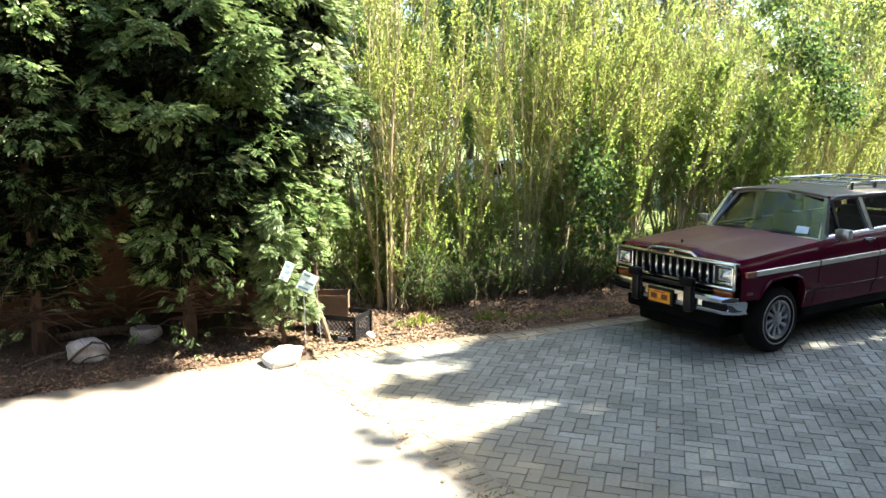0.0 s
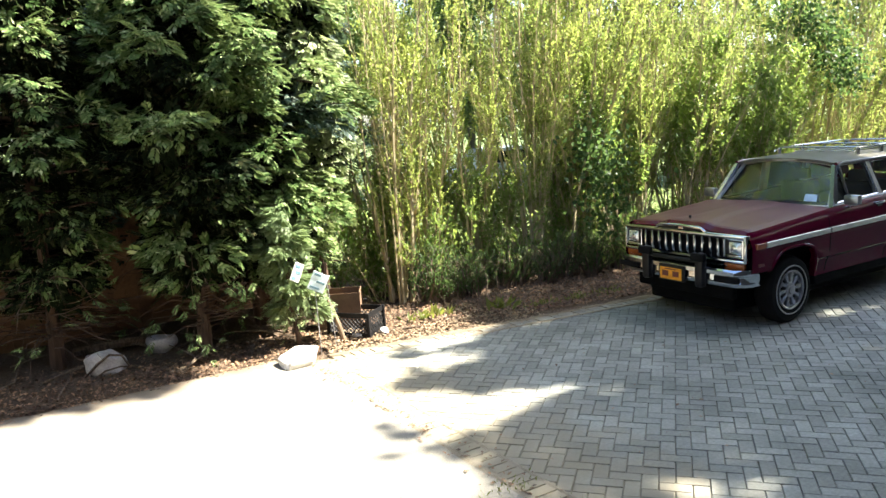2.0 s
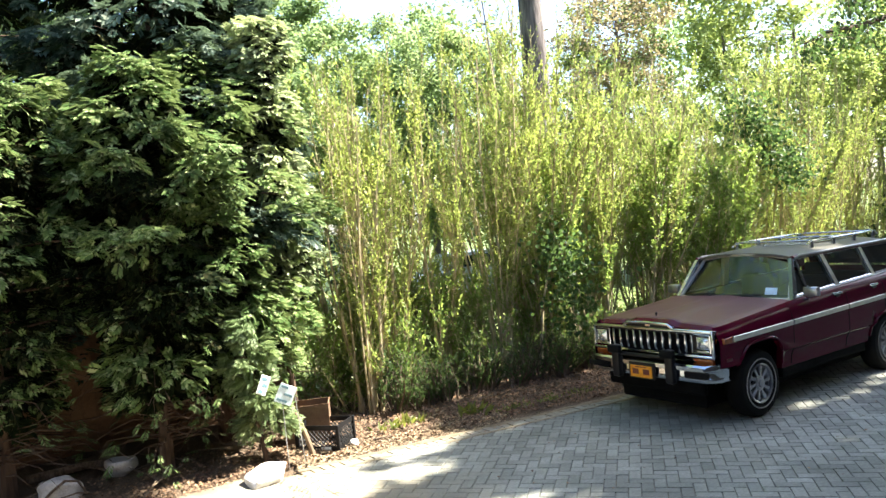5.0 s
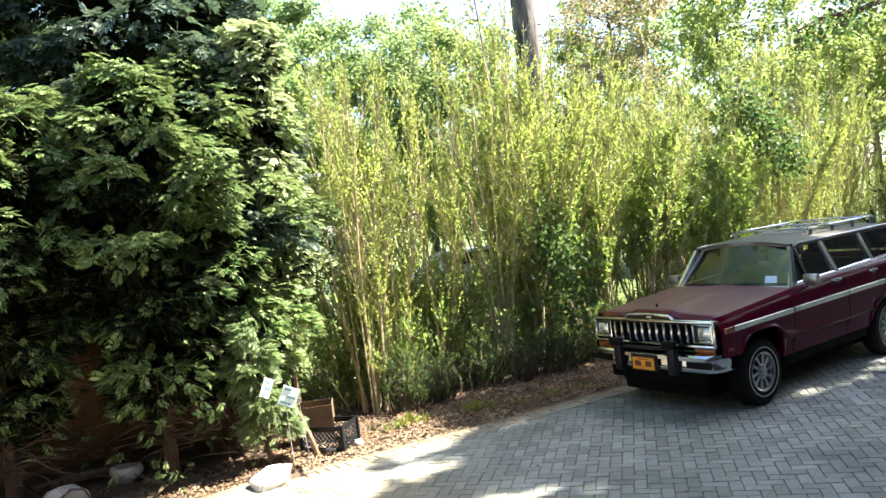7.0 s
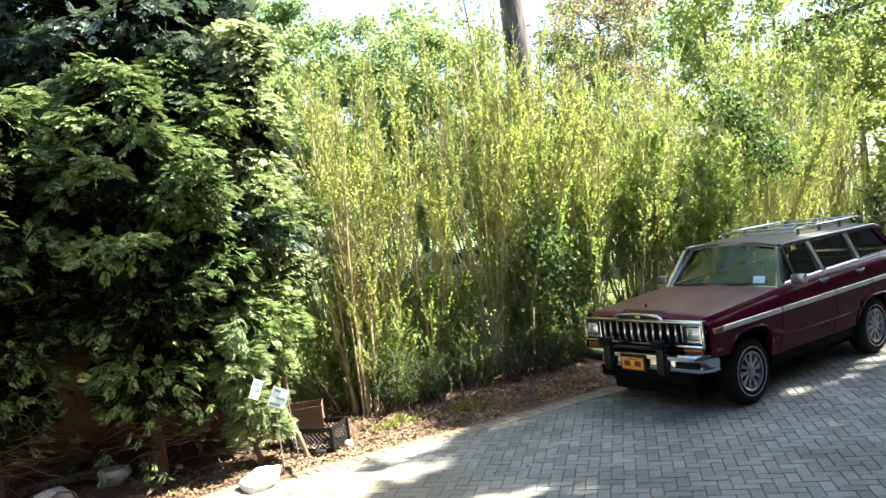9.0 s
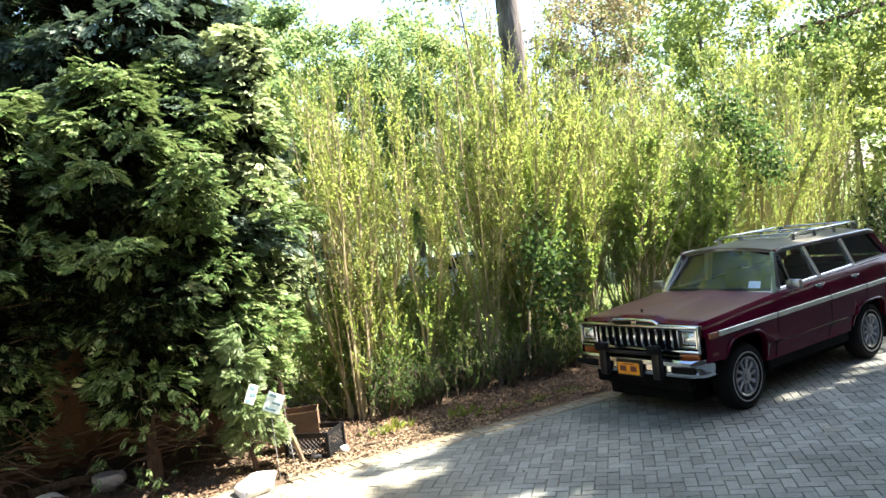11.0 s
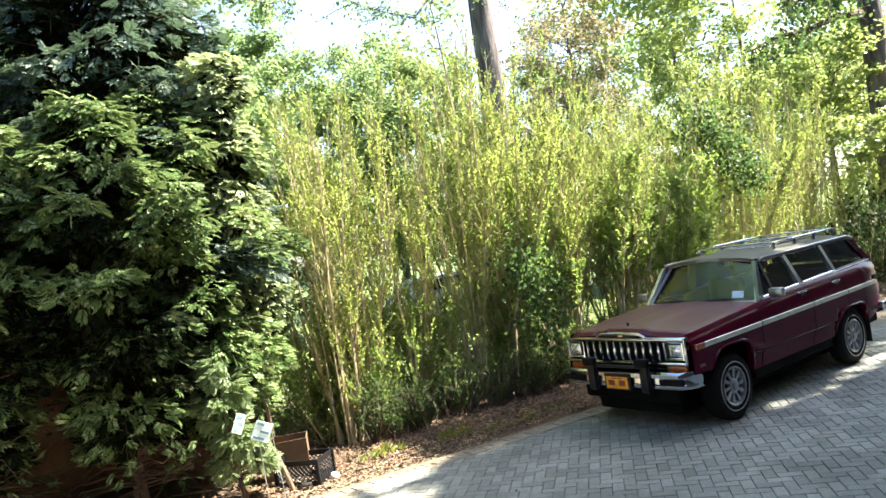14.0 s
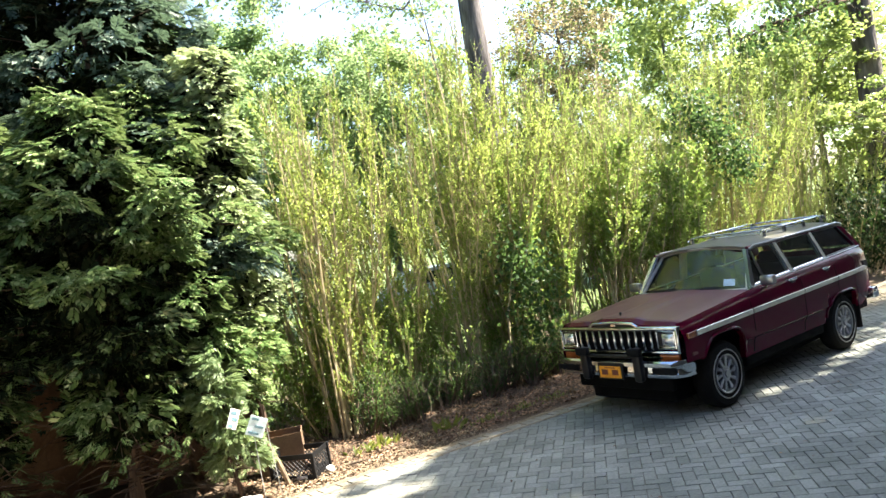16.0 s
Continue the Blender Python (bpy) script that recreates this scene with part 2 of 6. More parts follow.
def box(lo, hi, bev=0.0, m=None):
    bm = bmesh.new()
    add_box(bm, lo, hi, bev, m)
    return bm


def add_tube(bm, pts, rad, sides=8, cap=True):
    """A tube along pts; rad is one radius or one per point."""
    pts = [Vector(p) for p in pts]
    rads = rad if isinstance(rad, (list, tuple)) else [rad] * len(pts)
    rings = []
    up = Vector((0.3, 0.2, 0.93)).normalized()
    for i, p in enumerate(pts):
        d = (pts[min(i + 1, len(pts) - 1)] - pts[max(i - 1, 0)]).normalized()
        a = d.cross(up if abs(d.dot(up)) < 0.95 else Vector((1, 0, 0))).normalized()
        b = d.cross(a)
        rings.append([bm.verts.new(p + (a * math.cos(k) + b * math.sin(k)) * rads[i])
                      for k in (2 * math.pi * j / sides for j in range(sides))])
    for r0, r1 in zip(rings, rings[1:]):
        for j in range(sides):
            bm.faces.new((r0[j], r0[(j + 1) % sides], r1[(j + 1) % sides], r1[j]))
    if cap:
        bm.faces.new(rings[0][::-1])
        bm.faces.new(rings[-1])


def tube(pts, rad, sides=8):
    bm = bmesh.new()
    add_tube(bm, pts, rad, sides)
    return bm


def tube_arrays(pts, rads, sides, V, F):
    """The same into plain lists, for many stems."""
    base = len(V)
    n = len(pts)
    for i in range(n):
        a = np.asarray(pts[max(i - 1, 0)])
        b = np.asarray(pts[min(i + 1, n - 1)])
        d = (b - a) / (np.linalg.norm(b - a) + 1e-9)
        s = np.cross(d, (0.31, 0.9, 0.3) if abs(d[2]) > 0.8 else (0, 0, 1))
        s = s / (np.linalg.norm(s) + 1e-9)
        w = np.cross(d, s)
        for j in range(sides):
            k = 2 * math.pi * j / sides
            V.append(tuple(np.asarray(pts[i]) + rads[i] * (math.cos(k) * s + math.sin(k) * w)))
    for i in range(n - 1):
        for j in range(sides):
            F.append((base + i * sides + j, base + i * sides + (j + 1) % sides,
                      base + (i + 1) * sides + (j + 1) % sides, base + (i + 1) * sides + j))


def leaves_mesh(name, centres, ways, normals, length, width):
    """Diamond leaves folded along the rib; each has four corners and two faces."""
    c, w, n = (np.asarray(a, float) for a in (centres, ways, normals))
    w = w / (np.linalg.norm(w, axis=1, keepdims=True) + 1e-9)
    s = np.cross(w, n)
    s = s / (np.linalg.norm(s, axis=1, keepdims=True) + 1e-9)
    n = np.cross(s, w)
    L = np.asarray(length, float).reshape(-1, 1) * np.ones((len(c), 1))
    W = np.asarray(width, float).reshape(-1, 1) * np.ones((len(c), 1))
    v = np.empty((len(c), 4, 3))
    v[:, 0] = c - w * L * 0.5
    v[:, 1] = c + s * W * 0.5 + n * W * 0.18 - w * L * 0.05
    v[:, 2] = c + w * L * 0.5
    v[:, 3] = c - s * W * 0.5 + n * W * 0.18 - w * L * 0.05
    k = len(c)
    idx = (np.arange(k)[:, None] * 4 + np.array([0, 1, 2, 0, 2, 3])[None]).ravel()
    me = bpy.data.meshes.new(name)
    me.vertices.add(k * 4)
    me.vertices.foreach_set("co", v.ravel())
    me.loops.add(k * 6)
    me.loops.foreach_set("vertex_index", idx.astype(np.int32))
    me.polygons.add(k * 2)
    me.polygons.foreach_set("loop_start", (np.arange(k * 2) * 3).astype(np.int32))
    me.update(calc_edges=True)
    me.validate()
    return me


def unit(rng, n):
    v = rng.normal(size=(n, 3))
    return v / (np.linalg.norm(v, axis=1, keepdims=True) + 1e-9)
# ---- ground ----
def kerb_y(x):
    """The paved area's edge along the planting bed."""
    return 2.47 - 0.135 * (min(x, 0.6) + 3.45)


def ground_height(x, y):
    far = y - kerb_y(x) - 0.32 if x > -3.6 else y - 3.0
    bed = 1.0 / (1.0 + math.exp(-max(-60.0, min(60.0, far * 9))))
    return -0.035 + bed * (0.055 + 0.03 * noise.noise((x * 0.9, y * 0.9, 0)) + 0.018 * noise.noise((x * 4, y * 4, 3)))


def build_ground():
    def axis(lo, hi, step, far):
        a = list(np.arange(lo, hi + 1e-6, step))
        d = step
        left, right = [], []
        while d < far:
            d *= 1.5
            left.append((left[-1] if left else lo) - d)
            right.append((right[-1] if right else hi) + d)
        return left[::-1] + a + right
    xs, ys = axis(-9, 14, 0.14, 900), axis(-4, 8, 0.14, 900)
    V = [(x, y, ground_height(x, y)) for y in ys for x in xs]
    nx = len(xs)
    F = [(j * nx + i, j * nx + i + 1, (j + 1) * nx + i + 1, (j + 1) * nx + i) for j in range(len(ys) - 1) for i in range(nx - 1)]
    m, nt, b = nodes_of("soil_and_lawn")
    tc = nt.nodes.new("ShaderNodeTexCoord")
    sep = nt.nodes.new("ShaderNodeSeparateXYZ")
    nt.links.new(tc.outputs["Object"], sep.inputs[0])
    n1 = add_noise(nt, 0.8, 5)
    n2 = add_noise(nt, 40, 4)
    ad = nt.nodes.new("ShaderNodeMath")
    ad.operation = 'MULTIPLY_ADD'
    ad.inputs[1].default_value = 3.0
    nt.links.new(n1.outputs[0], ad.inputs[0])
    nt.links.new(sep.outputs["Y"], ad.inputs[2])
    mr = nt.nodes.new("ShaderNodeMapRange")
    mr.inputs["From Min"].default_value = 6.9
    mr.inputs["From Max"].default_value = 7.7
    nt.links.new(ad.outputs[0], mr.inputs["Value"])
    soil = ramp(nt, n2.outputs[0], [(0.3, (0.045, 0.030, 0.018)), (0.7, (0.14, 0.095, 0.058))])
    lawn = ramp(nt, n2.outputs[0], [(0.3, (0.05, 0.085, 0.018)), (0.7, (0.12, 0.155, 0.04))])
    col = blend(nt, 'MIX', mr.outputs[0], soil.outputs[0], lawn.outputs[0])
    nt.links.new(col, b.inputs["Base Color"])
    b.inputs["Roughness"].default_value = 0.95
    bump(nt, b, n2.outputs[0], 0.8, 0.03)
    ob = part("ground", mesh_from("ground", V, F), m, smooth=True)
    tagged(ob, "dark leaf-strewn soil turning into sunlit lawn", "ground", kind="structure")


build_ground()


def build_concrete():
    """The pale slab beside the pavers, with a worn uneven far edge."""
    xs = list(np.arange(-3.717, -14.0, -0.12)) + [-20, -30]
    bm = bmesh.new()
    rows = []
    for x in xs:
        edge = 2.78 + 0.05 * noise.noise((x * 1.7, 4.2, 0)) + 0.03 * noise.noise((x * 7, 1.2, 0))
        if x > -3.9:
            edge = 2.56
        rows.append([bm.verts.new(p) for p in ((x, -6.55, 0.0), (x, -2, 0.0), (x, edge - 0.03, 0.0), (x, edge, -0.012), (x, edge, -0.06))])
    for a, b in zip(rows, rows[1:]):
        for j in range(4):
            bm.faces.new((a[j], a[j + 1], b[j + 1], b[j]))
    ob = part("pavement_concrete", bm, M_concrete)
    tagged(ob, "pale sun-bleached concrete slab driveway", "driveway", kind="structure")


build_concrete()


# ---- conifers ----
def spray_template(rng):
    """One flat fan of scale foliage: little blades along a drooping rib, in x (out), y (side), z (up)."""
    C, D = [], []
    for s in np.linspace(0.08, 1.0, 6):
        reach = 0.42 * math.sin(math.pi * min(1, 0.18 + s * 0.8)) + 0.08
        for side in (-1, 1):
            a = radians(42 + rng.uniform(-8, 8))
            d = np.array([math.cos(a), side * math.sin(a), -0.12])
            C.append(np.array([s * 0.85, 0, -0.10 * s * s]) + d * reach * 0.5)
            D.append(d * reach)
    C.append(np.array([0.9, 0, -0.11]))
    D.append(np.array([0.36, 0, -0.08]))
    return np.array(C), np.array(D)


def build_conifer(name, loc, height, radius, bottom, material, label, seed, count=1500, size=0.34, lean=(0, 0), trunk_r=0.11,
                  blunt=0.5, bare=34, clump=0.25, fat=0.28, rough=0.5, ragged=0.55, skirt=1.0, shade_below=0.72, shade_low=0.0, group="conifers beside the driveway"):
    rng = np.random.default_rng(seed)
    root = thing(name, loc, label, "conifer", group)
    x0, y0, z0 = loc
    pts = [(x0 + lean[0] * s + 0.04 * math.sin(5 * s + seed), y0 + lean[1] * s + 0.04 * math.cos(4 * s + seed), z0 - 0.05 + s * height * 0.95)
           for s in np.linspace(0, 1, 9)]
    part("trunk", tube(pts, [trunk_r * (1.25 if i == 0 else 1) * (1 - 0.1 * i) for i in range(9)], 9), M_bark_conifer, root, smooth=True)
    V, F = [], []
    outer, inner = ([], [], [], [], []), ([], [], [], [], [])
    tc, td = spray_template(rng)
    nb = count // 66
    for k in range(nb):
        s = bottom / height + (1 - bottom / height) * (k + rng.random()) / nb
        ang = rng.uniform(0, 2 * math.pi)
        # Lower lobes thin out and darken to stand for the shade down there.
        low = shade_low * min(1.0, max(0.0, (0.64 - s) / 0.2))
        if rng.random() < 0.45 * low:
            continue
        prof = min(1.0, ((1 - s) / blunt)) ** 0.6 * (0.72 + 0.28 * min(1, (s * height - bottom) / 0.8))
        prof *= skirt + (1 - skirt) * max(0.0, min(1.0, (s - 0.2) / 0.42))
        lump = 1 + rough * noise.noise((math.cos(ang) * 1.5 + seed, math.sin(ang) * 1.5, s * height * 1.1))
        proud = lump * rng.uniform(ragged, 1.10)
        R = max(0.2, radius * prof * proud)
        z = z0 + s * height
        tx, ty = x0 + lean[0] * s, y0 + lean[1] * s
        ca, sa = math.cos(ang), math.sin(ang)
        rise = rng.uniform(-0.05, 0.22)
        reach = lambda u: np.array([tx + ca * R * u, ty + sa * R * u, z + R * (rise * u + 0.12 * u * u - 0.20 * u ** 3)])
        tube_arrays([reach(u) for u in (0, 0.35, 0.7, 0.95)], [0.016, 0.012, 0.008, 0.004], 4, V, F)
        wide = clump * rng.uniform(0.7, 1.3)
        tip = reach(max(0.35, 1 - wide / R))
        for q in range(66):
            core = q < 12
            # Core, recessed and low lobes take the near-black foliage painted as shade.
            C, W, N, L, B = inner if proud < shade_below + 0.5 * low and rng.random() > 0.35 * low or core and shade_below else outer
            if core:
                g = unit(rng, 1)[0] * 0.6
                p = reach(0.15 + 0.5 * rng.random()) + g * wide * 0.5
            else:
                # shingled over the lobe's top and outer side, bare underneath
                g = unit(rng, 1)[0] + np.array([0.65 * ca, 0.65 * sa, 0.55])
                g = g / (np.linalg.norm(g) + 1e-9)
                p = tip + g * wide * (rng.uniform(0.72, 1.0)) * np.array([1.0, 1.0, 0.72])
            o = np.array([g[0] * 0.9 + 0.55 * ca, g[1] * 0.9 + 0.55 * sa, 0.35 * g[2] - 0.42]) + rng.normal(size=3) * 0.33
            o = o / np.linalg.norm(o)
            nrm = g + np.array([0, 0, 0.5]) + rng.normal(size=3) * 0.30
            sd = np.cross(nrm, o)
            sd = sd / (np.linalg.norm(sd) + 1e-9)
            up = np.cross(o, sd)
            sc = size * rng.uniform(0.65, 1.3) * (1.5 if core else 1)
            M3 = np.array([o, sd, up]) * sc
            C.append(p + tc @ M3)
            dv = td @ M3
            W.append(dv)
            ln = np.linalg.norm(dv, axis=1)
            L.append(ln)
            B.append(ln * (0.42 if core else fat))
            N.append(np.tile(up, (len(tc), 1)))
    C, W, N, L, B = outer
    for k in range(bare):
        ang, z = rng.uniform(0, 2 * math.pi), z0 + rng.uniform(0.25, bottom + 0.3)
        R = radius * rng.uniform(0.35, 0.8)
        br = [(x0 + math.cos(ang + 0.2 * u) * R * u, y0 + math.sin(ang + 0.2 * u) * R * u, z + R * (0.25 * u - 0.5 * u * u * rng.random())) for u in (0, 0.4, 0.75, 1)]
        tube_arrays(br, [0.008, 0.006, 0.004, 0.002], 4, V, F)
        if rng.random() < 0.3:
            for q in range(6):
                yaw, tilt = ang + rng.normal() * 0.8, rng.uniform(-0.8, 0.3)
                o = np.array([math.cos(yaw) * math.cos(tilt), math.sin(yaw) * math.cos(tilt), math.sin(tilt)])
                sd = np.array([-math.sin(yaw), math.cos(yaw), 0])
                up = np.cross(o, sd)
                M3 = np.array([o, sd, up]) * size * rng.uniform(0.6, 1.1)
                C.append(np.array(br[3]) + rng.normal(size=3) * 0.08 + tc @ M3)
                dv = td @ M3
                ln = np.linalg.norm(dv, axis=1)
                W.append(dv)
                L.append(ln)
                B.append(ln * 0.20)
                N.append(np.tile(up, (len(tc), 1)))
    tagged(part("branch_framework", mesh_from("branch_framework", V, F), M_bark_conifer, root), kind="stuff")
    for nm, mat, sets in (("foliage", material, outer), ("inner_foliage", M_conifer_shade, inner)):
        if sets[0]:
            part(nm, leaves_mesh(nm, *[np.concatenate(a) for a in sets]), mat, root, "near-black sprays standing for shade inside and low in the crown" if sets is inner else "")
    return root


FRONT = "dense bushy evergreen with drooping feathery sprays"
build_conifer("conifer_tree", (-3.60, 4.25, 0), 4.45, 1.36, 0.75, M_conifer, FRONT + ", sunlit on one flank", 11, 11000, 0.165, trunk_r=0.08, skirt=0.8, blunt=0.34, clump=0.30, fat=0.36, shade_low=0.35, bare=70)
build_conifer("conifer_tree", (-4.47, 3.62, 0), 4.25, 1.12, 0.85, M_conifer, FRONT + " and bare trunk", 12, 8600, 0.165, trunk_r=0.075, skirt=0.55, blunt=0.36, clump=0.28, fat=0.36, shade_low=0.75, bare=80)
build_conifer("conifer_tree", (-5.95, 4.05, 0), 4.35, 1.42, 0.8, M_conifer, FRONT + " and bare trunk", 13, 8600, 0.165, trunk_r=0.075, skirt=0.38, blunt=0.36, clump=0.30, fat=0.36, shade_low=0.8, bare=90)
build_conifer("conifer_tree", (-7.7, 4.2, 0), 4.5, 1.5, 1.2, M_conifer, FRONT, 14, 2600, 0.24, trunk_r=0.08, skirt=0.4, blunt=0.32, clump=0.36, shade_low=0.9)
build_conifer("low_evergreen", (-3.63, 3.06, 0), 1.62, 0.40, 0.36, M_evergreen_sunlit, "low sunlit evergreen bush beside the yard sign", 15, 1250, 0.135, trunk_r=0.03,
              bare=16, clump=0.15, blunt=0.3, ragged=0.4, rough=0.9, shade_below=0)
# Tree added at the edge to stand for the neighbouring conifer's sunlit flank.
build_conifer("sunlit_flank_conifer", (-2.86, 3.92, 0), 4.9, 0.62, 1.75, M_conifer_sunlit, "slender conifer added for the sunlit flank, sunlight in its pale foliage", 16, 4400, 0.15, trunk_r=0.05,
              bare=10, clump=0.24, fat=0.44, blunt=0.8, ragged=0.5, shade_below=0.45)
REAR = "tall dark blue-green evergreen behind the lower conifers"
TALL = "tall dark conifers"
dark = dict(trunk_r=0.15, group=TALL, clump=0.46, fat=0.40, rough=0.3, ragged=0.62)
build_conifer("tall_conifer_tree", (-3.6, 5.75, 0), 8.3, 2.2, 0.8, M_conifer_dark, REAR + ", its flank in sun", 21, 11000, 0.22, blunt=0.62, **dark)
build_conifer("tall_conifer_tree", (-5.6, 7.0, 0), 11.0, 2.3, 0.8, M_conifer_dark, REAR, 24, 7000, 0.24, blunt=0.6, **dark)
build_conifer("tall_conifer_tree", (-7.9, 7.0, 0), 9.5, 2.3, 0.8, M_conifer_dark, REAR, 22, 3600, 0.30, blunt=0.75, **dark)
build_conifer("tall_conifer_tree", (-10.6, 6.8, 0), 9.5, 2.5, 0.8, M_conifer_dark, REAR, 23, 1600, 0.36, blunt=0.75, **dark)


# ---- privet hedge ----
def build_privet(name, loc, seed, height=4.9, spread=0.62, stems=15, low=0.2, leaf=0.040, twigs=44, material=None,
                 label="tall unclipped privet shrub with tan stems and yellow-green leaves", group="hedge shrubs", step=0.021, whip=0.0, thin=0.4, bark=None, joined=False):
    """A many-stemmed shrub; whip turns its side shoots into long upright rods that follow the stems."""
    rng = np.random.default_rng(seed)
    root = thing(name, loc, label, "shrub", group)
    base = np.array(loc)
    C, W = [], []
    V, F = [], []
    for k in range(stems):
        if not joined:
            V, F = [], []
        a = rng.uniform(0, 2 * math.pi)
        r0, r1 = (0.17 if whip else 0.30) * math.sqrt(rng.random()), spread * math.sqrt(rng.random()) * 1.5
        h = height * rng.uniform(0.62, 1.06) * (1.0 - 0.10 * (r1 / spread) ** 2 if whip else 1.0)
        bend = rng.uniform(-0.9, 0.9) * (0.4 if whip else 1)
        wob = rng.uniform(0.02, 0.07)
        P = []
        for s in np.linspace(0, 1, 7):
            rr = r0 + (r1 - r0) * s ** (1.12 if whip else 0.9)
            P.append(base + (rr * math.cos(a + bend * s) + wob * math.sin(6 * s + k) * s, rr * math.sin(a + bend * s) + wob * math.cos(5 * s + k * 2) * s, h * s - 0.03))
        tr = rng.uniform(0.010, 0.030) if whip else rng.uniform(0.008, 0.022)
        tube_arrays(P, [tr * (1 - 0.13 * i) for i in range(7)], 5, V, F)
        P = np.array(P)
        for q in range(twigs):
            s = 0.02 + 0.98 * rng.random() ** (0.68 if whip else 0.8)
            f = s * 6
            i = min(int(f), 5)
            p = P[i] + (P[i + 1] - P[i]) * (f - i)
            if p[2] - base[2] < low and rng.random() < thin:
                continue
            az = rng.uniform(0, 2 * math.pi)
            if whip:
                along = (P[i + 1] - P[i]) / np.linalg.norm(P[i + 1] - P[i])
                ln = whip * rng.uniform(0.5, 1.4) * (1.1 - 0.5 * s)
                d = along + np.array([math.cos(az), math.sin(az), 0]) * rng.uniform(0.10, 0.62)
            else:
                ln = rng.uniform(0.22, 0.60) * (1.1 - 0.4 * s)
                d = np.array([math.cos(az) * 0.45, math.sin(az) * 0.45, rng.uniform(0.45, 1.0)])
            d = d / np.linalg.norm(d)
            end = p + d * ln
            tube_arrays([p, end], [0.004, 0.002], 3, V, F)
            m = int(ln / step)
            if whip:
                thick = noise.noise(tuple(p * 1.25 + seed))
                m = int(m * max(0.2, min(1.3, 0.80 + 1.5 * thick)))
            for j in range(m):
                u = 0.15 + 0.85 * (j + rng.random()) / m
                side = rng.normal(size=3)
                side = side - d * side.dot(d)
                side = side / (np.linalg.norm(side) + 1e-9)
                w = side * 0.55 + d * 0.8 if whip else side * 0.75 + d * 0.65
                C.append(p + d * ln * u + w * leaf * 0.5)
                W.append(w)
        if not joined:
            part("stem", mesh_from("stem", V, F), bark or M_bark_privet, root, smooth=True)
    if joined:
        tagged(part("shoot_framework", mesh_from("shoot_framework", V, F), bark or M_bark_privet, root, smooth=True), kind="stuff")
    n = len(C)
    N = unit(rng, n) + np.array([0.3, -0.25, 0.4])
    part("foliage", leaves_mesh("foliage", C, W, N, leaf * rng.uniform(0.7, 1.35, n), leaf * 0.64 * rng.uniform(0.8, 1.25, n)), material or M_privet, root)
    return root


def build_hedge():
    rng = random.Random(5)
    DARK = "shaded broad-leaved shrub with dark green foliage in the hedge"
    rods = dict(spread=0.92, stems=16, low=0.8, leaf=0.040, twigs=48, step=0.020, whip=0.52, thin=0.55)
    front = [build_privet("privet_shrub", (-1.80, 4.0, 0.0), 31, 4.8, **{**rods, "spread": 0.55, "twigs": 34}), build_privet("privet_shrub", (-1.2, 4.3, 0.0), 32, 4.95, **rods),
             build_privet("privet_shrub", (-0.35, 4.35, 0.0), 33, 5.05, **rods), build_privet("privet_shrub", (0.55, 4.15, 0.0), 34, 5.3, **rods)]
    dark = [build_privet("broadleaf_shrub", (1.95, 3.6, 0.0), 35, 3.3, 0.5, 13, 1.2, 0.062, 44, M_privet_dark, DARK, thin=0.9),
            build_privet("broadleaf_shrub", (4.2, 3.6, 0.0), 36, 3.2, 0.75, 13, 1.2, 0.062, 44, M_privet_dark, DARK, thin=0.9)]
    rear = [build_privet("privet_shrub", (-2.5, 5.5, 0.0), 37, 4.9, 0.75, 12, 1.8, 0.060, 36, step=0.05, whip=0.7, thin=0.85),
            build_privet("privet_shrub", (-1.4, 5.3, 0.0), 38, 5.1, 0.75, 12, 1.8, 0.060, 36, step=0.05, whip=0.7, thin=0.85)]

    def put(kinds, i, x, y, low=0.92, high=1.08):
        ob = copy_thing(kinds[i % len(kinds)], pose(x, y, 0, rng.uniform(-4, 4), rng.uniform(-5, 5), rng.uniform(0, 360)))
        k = rng.uniform(low, high)
        ob.scale = (k, k, k * rng.uniform(0.95, 1.06))

    x, i = 1.5, 0
    while x < 14.5:
        put(front[1:], i, x, 4.05 + rng.uniform(-0.25, 0.25), *((0.92, 1.08) if x < 11.3 else (0.62, 0.74)))
        x += rng.uniform(1.05, 1.28)
        i += 1
    put(front[3:], 0, 1.35, 4.5, 1.18, 1.22)
    put(front[2:3], 0, 1.75, 4.6, 1.16, 1.20)
    put(front[2:3], 0, 2.7, 4.65, 1.10, 1.15)
    for i, (x, y) in enumerate(((5.2, 3.7), (-0.2, 4.4), (3.4, 3.75), (4.7, 3.5))):
        put(dark, i, x, y, 0.62 if x < 0 else 0.9, 0.72 if x < 0 else 1.05)
    x, i = -0.5, 0
    while x < 14.6:
        put(rear, i, x, 4.95 + rng.uniform(-0.25, 0.25))
        x += rng.uniform(1.55, 1.9)
        i += 1
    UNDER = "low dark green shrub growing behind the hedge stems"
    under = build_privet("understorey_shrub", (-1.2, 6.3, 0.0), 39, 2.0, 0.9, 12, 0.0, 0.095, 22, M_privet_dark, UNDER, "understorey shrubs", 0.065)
    for x in (6.6, 8.4, 10.2, 11.8, 13.6):
        ob = copy_thing(under, pose(x, 6.3 + rng.uniform(-0.3, 0.4), 0, 0, 0, rng.uniform(0, 360)))
        ob.scale = (1.1, 1.1, rng.uniform(0.2, 0.34))
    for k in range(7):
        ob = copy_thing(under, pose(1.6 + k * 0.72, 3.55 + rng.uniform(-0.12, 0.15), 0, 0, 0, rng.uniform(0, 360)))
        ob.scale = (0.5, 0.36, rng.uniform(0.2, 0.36))
